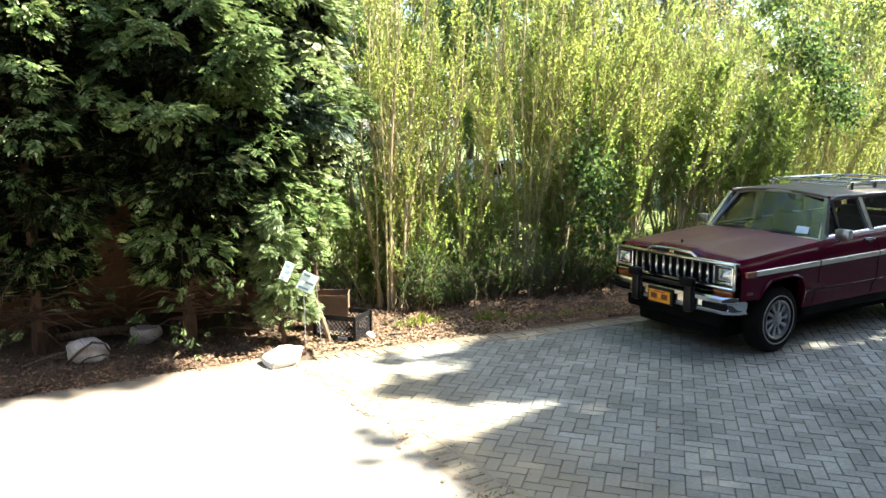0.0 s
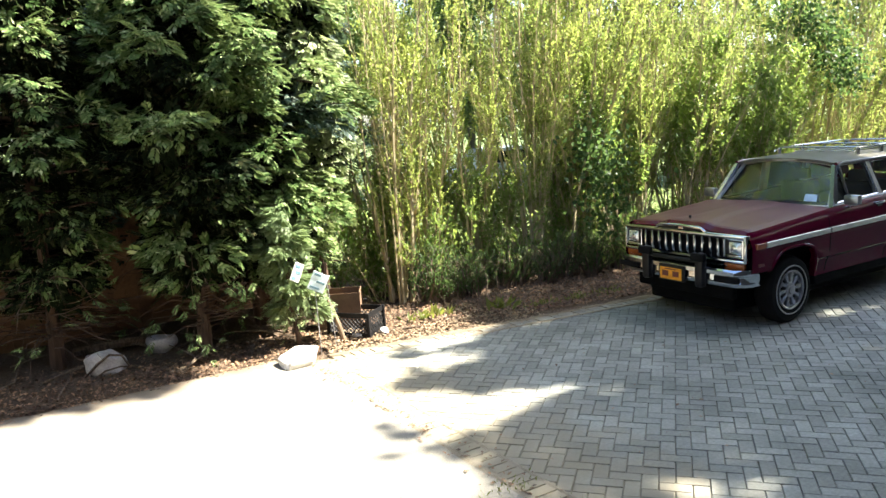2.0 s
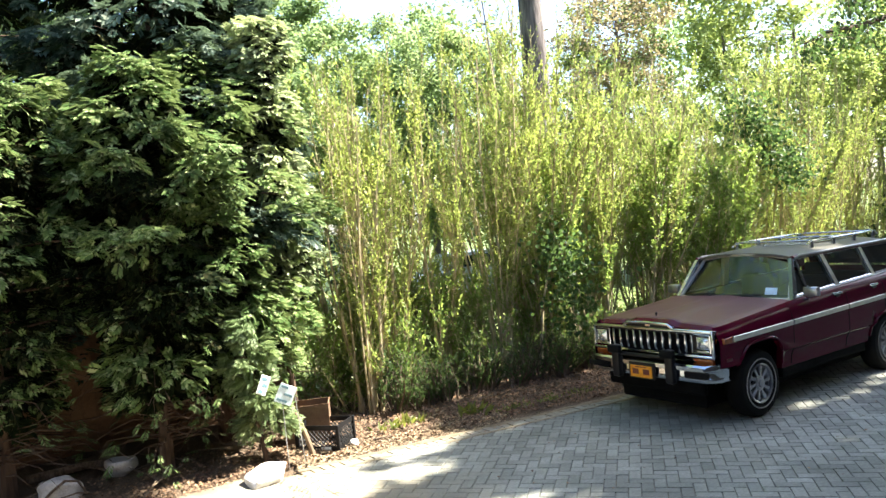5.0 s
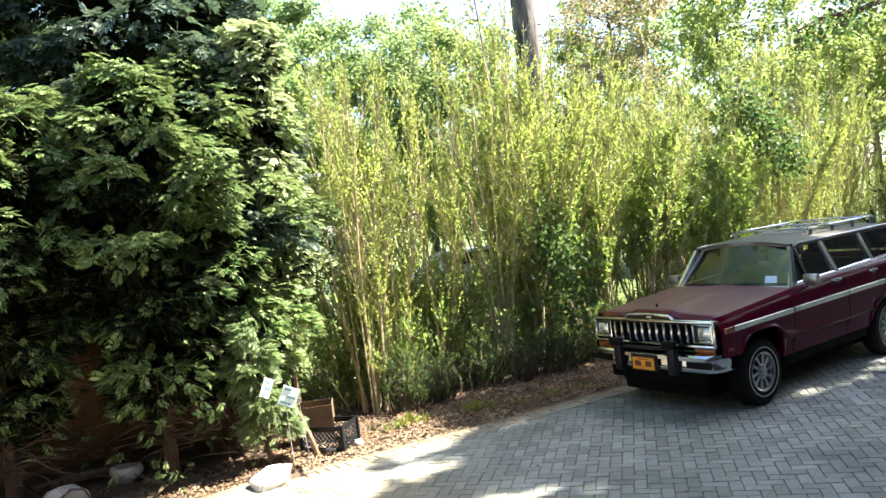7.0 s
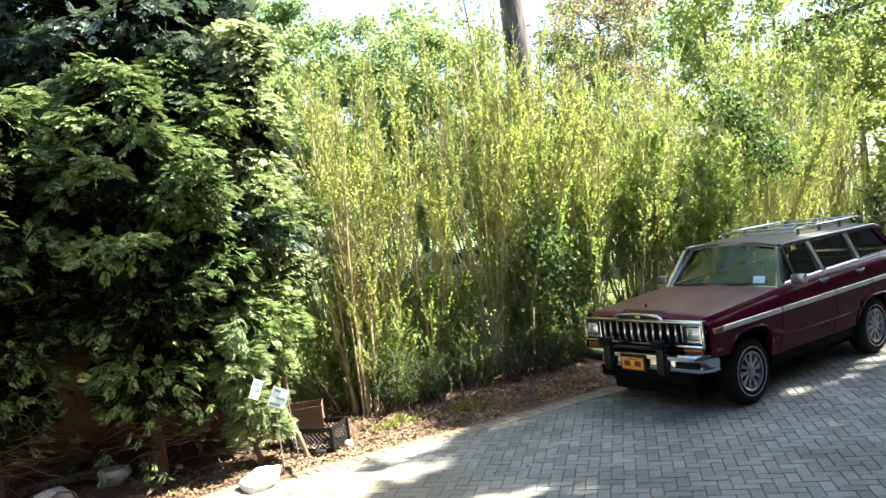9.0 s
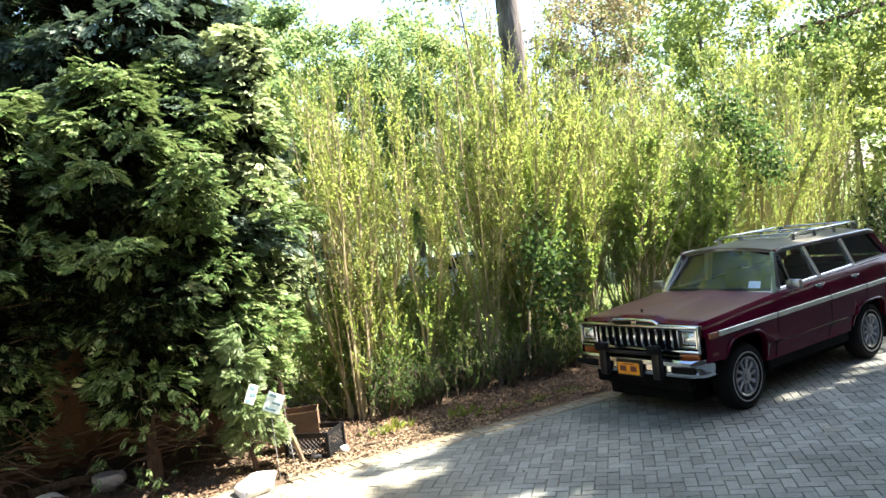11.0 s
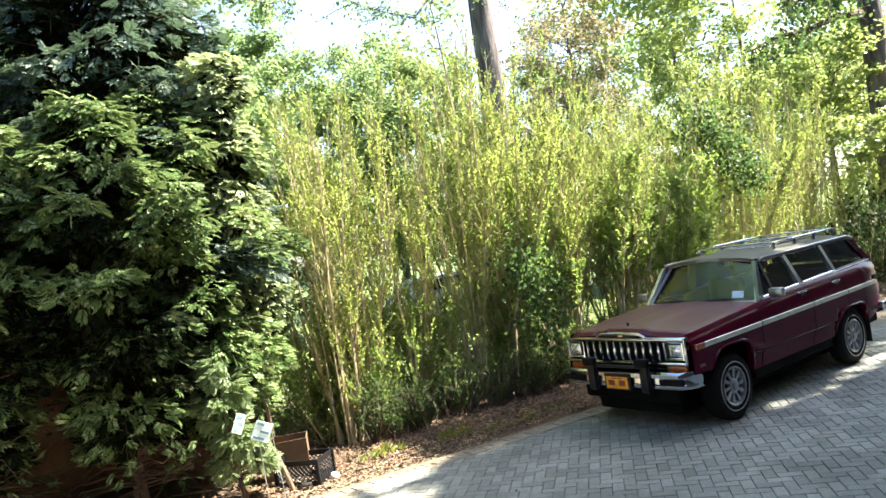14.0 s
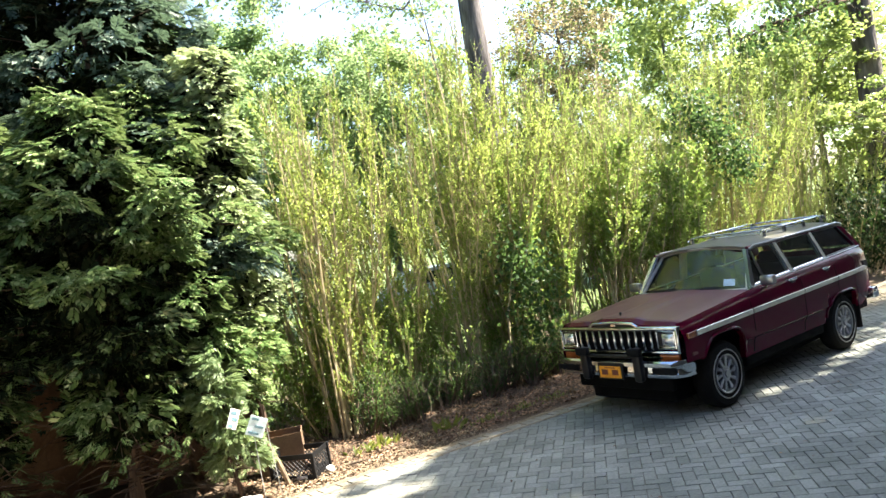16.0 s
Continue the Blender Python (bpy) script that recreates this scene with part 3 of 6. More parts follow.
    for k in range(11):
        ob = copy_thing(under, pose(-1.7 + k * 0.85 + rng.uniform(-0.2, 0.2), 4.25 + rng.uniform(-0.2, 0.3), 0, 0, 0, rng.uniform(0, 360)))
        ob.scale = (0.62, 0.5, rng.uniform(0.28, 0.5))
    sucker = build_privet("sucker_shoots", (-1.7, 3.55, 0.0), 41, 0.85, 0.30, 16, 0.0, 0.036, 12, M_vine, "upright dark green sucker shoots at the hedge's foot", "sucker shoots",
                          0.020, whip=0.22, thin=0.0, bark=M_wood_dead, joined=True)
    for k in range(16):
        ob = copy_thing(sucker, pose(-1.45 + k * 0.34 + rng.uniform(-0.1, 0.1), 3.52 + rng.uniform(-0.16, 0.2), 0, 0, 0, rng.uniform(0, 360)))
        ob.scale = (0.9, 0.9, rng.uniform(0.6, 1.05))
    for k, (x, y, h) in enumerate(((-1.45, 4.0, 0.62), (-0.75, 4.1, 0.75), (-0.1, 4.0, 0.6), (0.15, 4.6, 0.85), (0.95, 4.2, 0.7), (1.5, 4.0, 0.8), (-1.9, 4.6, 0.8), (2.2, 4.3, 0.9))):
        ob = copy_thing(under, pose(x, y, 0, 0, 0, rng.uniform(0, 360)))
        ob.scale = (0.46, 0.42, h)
    for k, x in enumerate((-1.6, 1.3)):
        ob = copy_thing(under, pose(x, 4.9 + rng.uniform(-0.3, 0.3), 0, 0, 0, rng.uniform(0, 360)))
        ob.scale = (0.55, 0.55, rng.uniform(0.62, 0.95))
    for k in range(4):
        ob = copy_thing(under, pose(-2.2 + k * 1.3 + rng.uniform(-0.2, 0.2), 5.3 + rng.uniform(-0.2, 0.3), 0, 0, 0, rng.uniform(0, 360)))
        ob.scale = (0.7, 0.6, rng.uniform(0.34, 0.56))
    bush = build_privet("dark_bush", (10.3, 2.75, 0.0), 40, 1.7, 0.8, 12, 0.0, 0.09, 34, M_rhododendron, "dark shiny evergreen bush at the driveway's far end",
                        "dark bushes", 0.05)
    for x, y in ((11.4, 2.6), (12.6, 2.9), (13.8, 2.3)):
        copy_thing(bush, pose(x, y, 0, 0, 0, 70 * x)).scale = (1.15, 1.15, 1.0 + 0.12 * (x - 11))
    for x, y in ((14.6, 3.2), (15.4, 3.1), (16.6, 2.4), (18.0, 2.6), (19.2, 3.6), (20.6, 2.2), (22.2, 3.0), (17.4, 4.6), (24.0, 1.5)):
        ob = copy_thing(under, pose(x, y, 0, 0, 0, rng.uniform(0, 360)))
        ob.scale = (1.2, 1.2, rng.uniform(1.1, 1.5))


build_hedge()


def build_vine(name, line, size, seed, label):
    """A climbing stem from the ground that hangs a string of dark leaf lumps over the hedge."""
    rng = np.random.default_rng(seed)
    foot = (line[0][0] - 0.2, line[0][1] + 0.35, 0.0)
    root = thing(name, foot, label, "vine", "vines in the hedge")
    pts = [foot, (foot[0] + 0.1, foot[1] - 0.05, line[0][2] * 0.5)] + list(line)
    part("stem", tube(pts, [0.02] * 2 + [0.012] * len(line), 6), M_bark_privet, root, smooth=True)
    C = []
    for p, q in zip(line, line[1:]):
        for _ in range(int(250 * size)):
            u = rng.random()
            C.append(np.array(p) * (1 - u) + np.array(q) * u + rng.normal(size=3) * 0.16 * size * (1.4 - u * 0.6))
    n = len(C)
    part("foliage", leaves_mesh("foliage", C, unit(rng, n) - (0, 0, 0.6), unit(rng, n) + (0.2, -0.6, 0.3), 0.085 * rng.uniform(0.7, 1.3, n), 0.07 * rng.uniform(0.7, 1.2, n)),
         M_vine, root)


build_vine("climbing_vine", [(5.5, 3.25, 3.95), (5.75, 3.2, 3.75), (6.05, 3.15, 3.4), (6.4, 3.15, 3.1), (6.9, 3.15, 2.8), (7.25, 3.2, 2.6)], 1.3, 71,
           "dark-leaved climbing vine hanging across the hedge")
build_vine("climbing_vine", [(1.05, 3.3, 2.1), (1.1, 3.25, 1.7), (1.2, 3.2, 1.2), (1.2, 3.25, 0.7)], 1.2, 72, "dark-leaved climbing vine in the hedge's lower half")


# ---- broadleaf trees ----
def build_tree(name, loc, height, crown_r, crown_low, trunk_r, material, label, seed, clumps=60, per=60, leaf=0.13, lean=(0, 0),
               group="trees beyond the hedge", flat=0.75, centre=None, bark=None, limb_to=30, keep=None, lump=0.27):
    rng = np.random.default_rng(seed)
    root = thing(name, loc, label, "tree", group)
    b = np.array(loc, float)
    top = b + (lean[0], lean[1], height * 0.86)
    P = [b + (top - b) * s + np.array([0.12 * math.sin(3 * s + seed), 0.12 * math.sin(2.4 * s + 2 * seed), 0]) * s - (0, 0, 0.1 * (s == 0))
         for s in np.linspace(0, 1, 9)]
    part("trunk", tube(P, [trunk_r * (1.3 if i == 0 else 1.0) * (1 - 0.095 * i) for i in range(9)], 12), bark or M_bark_tree, root, smooth=True)
    mid = b + np.array([lean[0] * 0.7, lean[1] * 0.7, (crown_low + height) / 2]) if centre is None else np.array(centre, float)
    hz = (height - crown_low) / 2
    V, F, C, W, N = [], [], [], [], []
    for k in range(clumps):
        d = unit(rng, 1)[0]
        rad = rng.random() ** 0.45
        c = mid + d * rad * np.array([crown_r, crown_r, hz]) * (1 + 0.25 * noise.noise(tuple(d * 1.8 + seed)))
        if k < limb_to:
            s = min(0.98, max(0.35, (c[2] - b[2] - 0.25 * np.linalg.norm(c[:2] - b[:2])) / (height * 0.86)))
            j = min(int(s * 8), 7)
            p = P[j] + (P[j + 1] - P[j]) * (s * 8 - j)
            q = p + (c - p) * 0.5 + np.array([0, 0, 0.12 * np.linalg.norm(c - p)]) * rng.uniform(-0.3, 1)
            r = trunk_r * 0.2 * (1.1 - s)
            tube_arrays([p, q, c], [r + 0.02, r * 0.6 + 0.012, 0.008], 5, V, F)
        m = int(per * rng.uniform(0.6, 1.4))
        o = rng.normal(size=(m, 3)) * np.array([0.38, 0.38, 0.38 * flat]) * crown_r * lump
        C.append(c + o)
        W.append(unit(rng, m) * (1, 1, 0.5) - (0, 0, 0.25))
        N.append(unit(rng, m) + (0, 0, 0.9))
    tagged(part("limb_framework", mesh_from("limb_framework", V, F), bark or M_bark_tree, root, smooth=True), kind="stuff")
    C, W, N = np.concatenate(C), np.concatenate(W), np.concatenate(N)
    if keep is not None:
        there = keep(C)
        C, W, N = C[there], W[there], N[there]
    n = len(C)
    part("crown", leaves_mesh("crown", C, W, N, leaf * rng.uniform(0.7, 1.3, n), leaf * 0.7 * rng.uniform(0.7, 1.2, n)), material, root)
    return root


def add_bough(root, line, radius, bark, material, seed, leaves, spread, leaf):
    """A limb along a line from the trunk, and the leafy sprigs that hang from it."""
    rng = np.random.default_rng(seed)
    n = len(line)
    limb = part("limb", tube(line, [radius * (1 - 0.8 * i / (n - 1)) for i in range(n)], 7), bark, root, smooth=True)
    P = np.array(line, float)
    V, F, C = [], [], []
    for k in range(leaves // 14):
        f = rng.uniform(0.15, 1.0) * (n - 1)
        i = min(int(f), n - 2)
        p = P[i] + (P[i + 1] - P[i]) * (f - i)
        q = p + rng.normal(size=3) * (spread, spread * 0.6, spread * 0.55) - (0, 0, 0.3 * spread)
        tube_arrays([p, (p + q) / 2 + (0, 0, 0.1 * spread), q], [0.010, 0.007, 0.004], 4, V, F)
        for u in rng.random(14):
            C.append(p + (q - p) * (0.35 + 0.65 * u) + rng.normal(size=3) * leaf * 1.1)
    tagged(part("twig_framework", mesh_from("twig_framework", V, F), bark, limb), kind="stuff")
    m = len(C)
    part("foliage", leaves_mesh("foliage", C, unit(rng, m) - (0, 0, 0.5), unit(rng, m) + (0, 0, 0.8), leaf * rng.uniform(0.7, 1.3, m), leaf * 0.65 * rng.uniform(0.7, 1.2, m)), material, limb)


T_GREEN = "leafy green deciduous tree beyond the hedge"
T_PALE = "pale yellow-green spring tree beyond the hedge"
oak = build_tree("oak_tree", (5.62, 8.5, 0), 18.5, 6.5, 10.5, 0.42, M_tree_leaf, "tall thick-trunked tree with rough grey bark behind the hedge", 41, 250, 170,
           0.14, lean=(0.35, 0), centre=(-2.5, 10.5, 15.0))
add_bough(oak, [(5.8, 8.5, 9.2), (4.6, 8.3, 8.3), (3.5, 8.2, 7.25), (2.7, 8.2, 7.35), (1.9, 8.2, 7.5)], 0.035, M_bark_tree, M_tree_leaf, 141, 420, 0.38, 0.10)
add_bough(oak, [(5.7, 8.5, 10.0), (2.5, 8.2, 8.6), (0.9, 8.2, 7.6), (0.2, 8.2, 7.35), (-0.5, 8.2, 7.4)], 0.03, M_bark_tree, M_tree_leaf, 142, 260, 0.32, 0.10)
oak = build_tree("oak_tree", (14.9, 3.85, 0), 17, 5.0, 6.5, 0.42, M_tree_leaf_pale, "large tree with furrowed grey trunk and yellow-green leaves", 42, 130, 110,
           0.22, lean=(-0.15, 0.0), centre=(18.3, 12.6, 12.0), limb_to=3)
add_bough(oak, [(14.8, 3.85, 6.6), (12.9, 3.8, 6.3), (11.2, 3.8, 5.9), (9.7, 3.8, 5.66), (8.8, 3.8, 5.35)], 0.085, M_bark_conifer, M_vine, 143, 700, 0.50, 0.12)
add_bough(oak, [(14.8, 3.85, 7.2), (13.2, 3.8, 7.0), (11.6, 3.8, 6.75), (10.3, 3.8, 6.5)], 0.07, M_bark_conifer, M_vine, 144, 1300, 0.55, 0.12)
build_tree("young_tree", (4.5, 8.2, 0), 9, 1.6, 6.4, 0.05, M_tree_leaf, "slender young tree with a thin dark stem", 43, 22, 40, 0.09, lean=(-0.6, 0), limb_to=3)
build_tree("maple_tree", (16.8, 6.2, 0), 7.2, 3.3, 4.3, 0.08, M_tree_leaf_pale, "young maple with layered yellow-green leaves beyond the hedge", 44, 110, 75, 0.15, flat=0.30,
           centre=(15.7, 6.2, 5.55), lump=0.2)
build_tree("maple_tree", (14.0, 3.05, 0), 4.6, 1.5, 3.0, 0.045, M_tree_leaf_pale, "small pale-leaved maple sapling beside the furrowed trunk", 46, 46, 60, 0.12, flat=0.35,
           centre=(12.9, 3.1, 3.5))
build_tree("budding_tree", (11.3, 11.0, 0), 10.5, 2.2, 4.5, 0.12, M_bronze_leaf, "tree in bronze-brown bud beyond the hedge", 45, 60, 130, 0.10, centre=(10.6, 11.0, 7.2))
back = [(-3.2, 15, 10.4, 3.6), (1.6, 15.0, 10.0, 3.6), (7.5, 16, 9.2, 3.8), (12.0, 12.5, 9.0, 3.4), (16.5, 11, 9.5, 3.6), (21, 11, 12, 4.5), (20, 6.5, 8.5, 3.2),
        (28, 9, 13, 5), (26, 3.0, 10, 4)]
for i, (x, y, hh, r) in enumerate(back):
    pale = i in (3, 4, 6)
    build_tree("tree", (x, y, 0), hh, r, 1.6 if i < 3 else 0.4, 0.15, M_tree_leaf_pale if pale else M_tree_leaf, T_PALE if pale else T_GREEN, 60 + i, 230 if i < 3 else 130, (400, 400, 300, 240, 240, 60, 80, 50, 50)[i], (0.115 if i < 3 else 0.105) if i < 5 else 0.16,
               limb_to=16, lump=0.15 if i < 5 else 0.2)
wood = build_tree("tree", (14, 24, 0), 13, 5.2, 0.5, 0.2, M_tree_leaf, T_GREEN, 80, 70, 50, 0.32, limb_to=10)
# copies at negative y are unseen, added to close the horizon and darken reflections
for k, (x, y) in enumerate(((5, 25), (-4, 25), (-12, 20), (24, 20), (33, 14), (36, 4), (34, -8), (28, -16), (20, -20), (10, -24), (0, -24), (-10, -24), (-20, -18),
                            (-24, -8), (-24, 3), (-19, 12), (12, -14.5), (18, -15), (24, -14), (31, -15), (39, -14))):
    ob = copy_thing(wood, pose(x, y, 0, 0, 0, 47 * k))
    ob.scale = (1.0 + 0.1 * math.sin(k), 1.0, 0.92 + 0.1 * math.cos(2 * k) + 0.35 * (k > 15))

# unseen trees added beyond the driveway, whose canopy shades the pavers and the car
T_SHADE = "unseen tall shade tree added beyond the paved driveway"
G_SHADE = "shade trees by the driveway"
DROP = SUN_DIR * (13.0 / SUN_DIR.z)
EDGE_Y = (-6.0, -1.3, -0.95, -0.5, -0.15, 0.1, 0.35, 0.6, 0.85, 1.05, 1.35, 1.6, 2.1, 2.35, 2.8, 4.2)
EDGE_X = (-4.3, -3.85, -3.85, -3.75, -3.2, -2.4, -2.4, -2.95, -3.2, -3.3, -2.4, -2.2, -1.75, -1.5, -1.75, -1.4)
# openings in the canopy and stray leafy boughs: where their light or shade falls on the paving, and how wide
OPEN = ((-2.03, -0.15, 0.22, 0.12), (-2.35, 0.16, 0.35, 0.10), (-1.1, 1.95, 0.35, 0.12), (1.48, -0.04, 0.40, 0.19), (2.18, -0.20, 0.46, 0.15), (3.2, -0.1, 0.75, 0.22),
        (4.5, 0.1, 1.1, 0.5), (0.65, -0.95, 0.28, 0.10), (-2.85, -1.75, 0.18, 0.20), (-2.55, -2.0, 0.25, 0.14), (-0.4, -0.75, 0.25, 0.08), (5.3, -1.2, 0.6, 0.3),
        (-1.9, -1.3, 0.2, 0.08), (2.9, -1.2, 0.4, 0.12), (4.0, -1.7, 0.5, 0.2), (6.5, 0.4, 0.8, 0.4), (1.6, 0.9, 0.5, 0.3), (3.9, 0.9, 0.45, 0.3), (0.5, 0.5, 0.2, 0.14))


def leafy(C):
    """Which leaves of the shade canopy there are: none over the sunlit concrete, and gaps here and there."""
    g = C - np.array(SUN_DIR) * (C[:, 2:3] / SUN_DIR.z)
    wave = 0.16 * np.sin(g[:, 1] * 9.0 + 1.0) + 0.10 * np.sin(g[:, 1] * 21.0)
    ok = (g[:, 0] > np.interp(g[:, 1], EDGE_Y, EDGE_X) + wave) & (g[:, 1] < 2.30 + 0.12 * np.sin(g[:, 0] * 4.0) + 1.30 * np.clip((g[:, 0] + 2.4) / 1.0, 0, 1))
    some = np.mod(np.sin(C[:, 0] * 127.1 + C[:, 1] * 311.7) * 43758.5, 1.0)
    for x, y, rx, ry in OPEN:
        ok &= (((g[:, 0] - x) / (0.8 * rx)) ** 2 + ((g[:, 1] - y) / (0.85 * ry)) ** 2 > 1.0) | (some < 0.05)
    return ok


def over_conifers(C):
    """Unseen canopy cut to shape, so its shade covers the soil and evergreens' lower halves."""
    g = C - np.array(SUN_DIR) * (C[:, 2:3] / SUN_DIR.z)
    near = np.interp(g[:, 0], (-8.0, -5.0, -4.0), (2.85, 2.47, 2.42)) + 0.07 * np.sin(g[:, 0] * 11.0) + 0.05 * np.sin(g[:, 0] * 23.0)
    ok = (g[:, 1] > near) & (g[:, 1] < np.interp(g[:, 0], (-9.0, -7.9, -7.5, -6.9, -6.5, -5.5), (4.0, 3.95, 4.2, 4.2, 3.55, 3.4)) + 0.10 * np.sin(g[:, 0] * 5.0)) & (g[:, 0] < -4.9 + 0.2 * np.sin(g[:, 1] * 7.0))
    hole = np.sin(g[:, 0] * 6.1 + 1.3 * np.sin(g[:, 1] * 4.0)) * np.sin(g[:, 1] * 7.3 + 1.1 * np.sin(g[:, 0] * 3.0))
    return ok & (hole < 0.86)


def shade(loc, ground, r, seed, clumps, per, leaf=0.20, keep=leafy, height=16.5, low=9.5):
    c = Vector((*ground, 0)) + DROP
    build_tree("shade_tree", loc, height, r, low if r > 1 else 13.9, 0.30 if r > 1 else 0.12, M_tree_leaf, T_SHADE, seed, clumps, per, leaf, group=G_SHADE, centre=c, keep=keep, limb_to=30 if keep is leafy else 1)


shade((17.5, -6.0, 0), (0.3, -1.6), 3.6, 51, 260, 110)
shade((21.0, -7.0, 0), (5.2, -2.6), 3.9, 52, 160, 90)
shade((14.0, -8.0, 0), (0.4, -4.2), 4.2, 53, 220, 110)
shade((18.5, -3.6, 0), (-0.3, 1.1), 2.5, 54, 170, 110)
shade((25.0, -8.0, 0), (9.3, -2.4), 4.4, 55, 190, 80)
shade((20.0, -4.4, 0), (2.9, 1.0), 2.6, 56, 150, 100)
# two trees added out of view to lay shade over the conifers
shade((4.9, -8.6, 0), (-5.9, 3.2), 2.0, 75, 170, 90, 0.15, over_conifers)
shade((5.6, -8.9, 0), (-8.2, 3.3), 1.8, 76, 110, 80, 0.17, over_conifers)
# thin unseen trees, each added to lay one finger of shade on the concrete
for k, (x, y, r) in enumerate(((-3.92, 0.12, 0.36), (-3.25, 1.22, 0.42), (-2.75, 1.05, 0.42), (-3.45, -0.35, 0.36), (-2.75, 2.1, 0.30), (-2.3, 1.75, 0.32), (-2.75, 0.72, 0.36), (-3.5, -0.8, 0.42), (-3.5, -1.25, 0.42), (-3.0, -0.9, 0.45))):
    shade((15.5 + 0.7 * k, -4.2 - 0.5 * (k % 3), 0), (x, y), r, 57 + k, 8, 26, 0.14, None, 14.2)


# unseen wall added behind the camera's stand to block skylight and deepen the shade
wall = part("wall_sky_block", box((-24, -6.9, -0.05), (3.2, -6.55, 9.2)), surface("brown_shingle", (0.045, 0.036, 0.03), (0.075, 0.06, 0.05), 3, 40, 0.9))
tagged(wall, "plain brown wall added out of view to block skylight", "wall", kind="structure")
# unseen wall added to keep bright horizon out of the car's reflections
wall = part("wall_reflection_block", box((3.5, -10.6, -0.05), (70, -10.3, 8.5)), wall.data.materials[0])
tagged(wall, "plain brown wall added out of view to darken reflections", "wall", kind="structure")
# unseen wall added to cut the skylight that reaches the conifers
wall = part("wall_sky_block_end", box((-13.2, -6.5, -0.05), (-12.85, 2.4, 7.8)), wall.data.materials[0])
tagged(wall, "plain brown wall added out of view to shade the conifers", "wall", kind="structure")
# ---- the parked estate car: nose at x = 0, tail at x = 4.5, driver's side at y = 0 ----
YC, HALF = 0.90, 0.90


def paint_material(name, c, dull):
    """Burgundy paint; the upper faces are sun-faded and dusty."""
    m, nt, b = nodes_of(name)
    n1 = add_noise(nt, 2.2, 6)
    n2 = add_noise(nt, 260, 2)
    faded = tuple(v * 0.95 + w for v, w in zip(c, (0.044, 0.040, 0.028)))
    r = ramp(nt, n1.outputs[0], [(0.3, c), (0.75, faded if dull else tuple(v * 1.1 for v in c))])
    nt.links.new(r.outputs[0], b.inputs["Base Color"])
    rr = ramp(nt, n1.outputs[0], [(0.3, (0.42 if dull else 0.15,) * 3), (0.7, (0.58 if dull else 0.24,) * 3)])
    nt.links.new(rr.outputs[0], b.inputs["Roughness"])
    b.inputs["Specular IOR Level"].default_value = 0.22 if dull else 0.04
    b.inputs["Coat Weight"].default_value = 0.25 if dull else 0.30
    b.inputs["Coat Roughness"].default_value = 0.3 if dull else 0.05
    bump(nt, b, n2.outputs[0], 0.04, 0.0005)
    return m


M_paint = paint_material("burgundy_paint", (0.064, 0.0006, 0.012), False)
M_hood = paint_material("faded_burgundy_paint", (0.105, 0.028, 0.032), True)
M_roof = surface("dusty_brown_roof_paint", (0.072, 0.066, 0.050), (0.115, 0.105, 0.082), 3, 150, 0.5, bumps=0.05, coat=0.1)
M_chrome = surface("chrome", (0.50, 0.54, 0.60), (0.66, 0.70, 0.75), 5, 80, 0.13, 1.0, 0.02)
M_trim = surface("brushed_trim", (0.55, 0.53, 0.48), (0.70, 0.67, 0.60), 9, 120, 0.35, 0.6, 0.05)
M_rubber = surface("black_rubber", (0.004, 0.004, 0.004), (0.009, 0.009, 0.009), 6, 90, 0.8, bumps=0.15, spec=0.15)
M_black = plain("black_plastic", (0.007, 0.007, 0.009), 0.4, spec=0.3)
M_under = plain("dark_underside", (0.004, 0.004, 0.004), 0.95, spec=0.1)
M_cabin = plain("dark_cabin_cloth", (0.024, 0.022, 0.024), 0.85)
M_amber = plain("amber_lens", (0.27, 0.060, 0.012), 0.2, coat=0.6)
M_scuff = plain("dull_red_lens", (0.12, 0.02, 0.022), 0.4)
M_red = plain("red_lens", (0.45, 0.02, 0.02), 0.2, coat=0.6)
M_lamp = plain("headlamp_glass", (0.62, 0.67, 0.72), 0.22, 0.75, coat=1.0)
M_plate = plain("orange_plate", (0.85, 0.34, 0.015), 0.45)
M_plate_ink = plain("dark_plate_print", (0.16, 0.035, 0.02), 0.5)
M_sticker = plain("pale_blue_paper", (0.55, 0.70, 0.82), 0.6)
M_white = plain("white_band", (0.36, 0.355, 0.34), 0.6)
M_alloy = surface("machined_alloy", (0.28, 0.29, 0.31), (0.46, 0.47, 0.49), 8, 90, 0.3, 0.85, 0.04)
M_glass = glass_material("car_glass", (0.80, 0.87, 0.85))
M_glass_side = glass_material("tinted_side_glass", (0.70, 0.79, 0.75))


def belt_z(x):
    return 1.045 + 0.072 * x if x < 1.7 else 1.167 + (x - 1.7) * 0.030


def side_inset(z, top):
    """How far the flank lies in from the widest line."""
    pts = [(0.40, 0.075), (0.60, 0.045), (0.623, 0.040), (0.648, 0.004), (0.80, 0.0), (0.93, 0.0), (top - 0.10, 0.018), (top - 0.04, 0.045), (top, 0.085)]
    for (z0, a), (z1, b) in zip(pts, pts[1:]):
        if z <= z1:
            return a + (b - a) * max(0, (z - z0)) / (z1 - z0)
    return pts[-1][1]


def arch(x, cx, half, top, foot):
    """The squared wheel opening's edge height at x, or None outside it."""
    u = abs(x - cx) / half
    if u >= 1:
        return None
    return foot + (top - foot) * (1 - u ** 4.0) ** 0.6


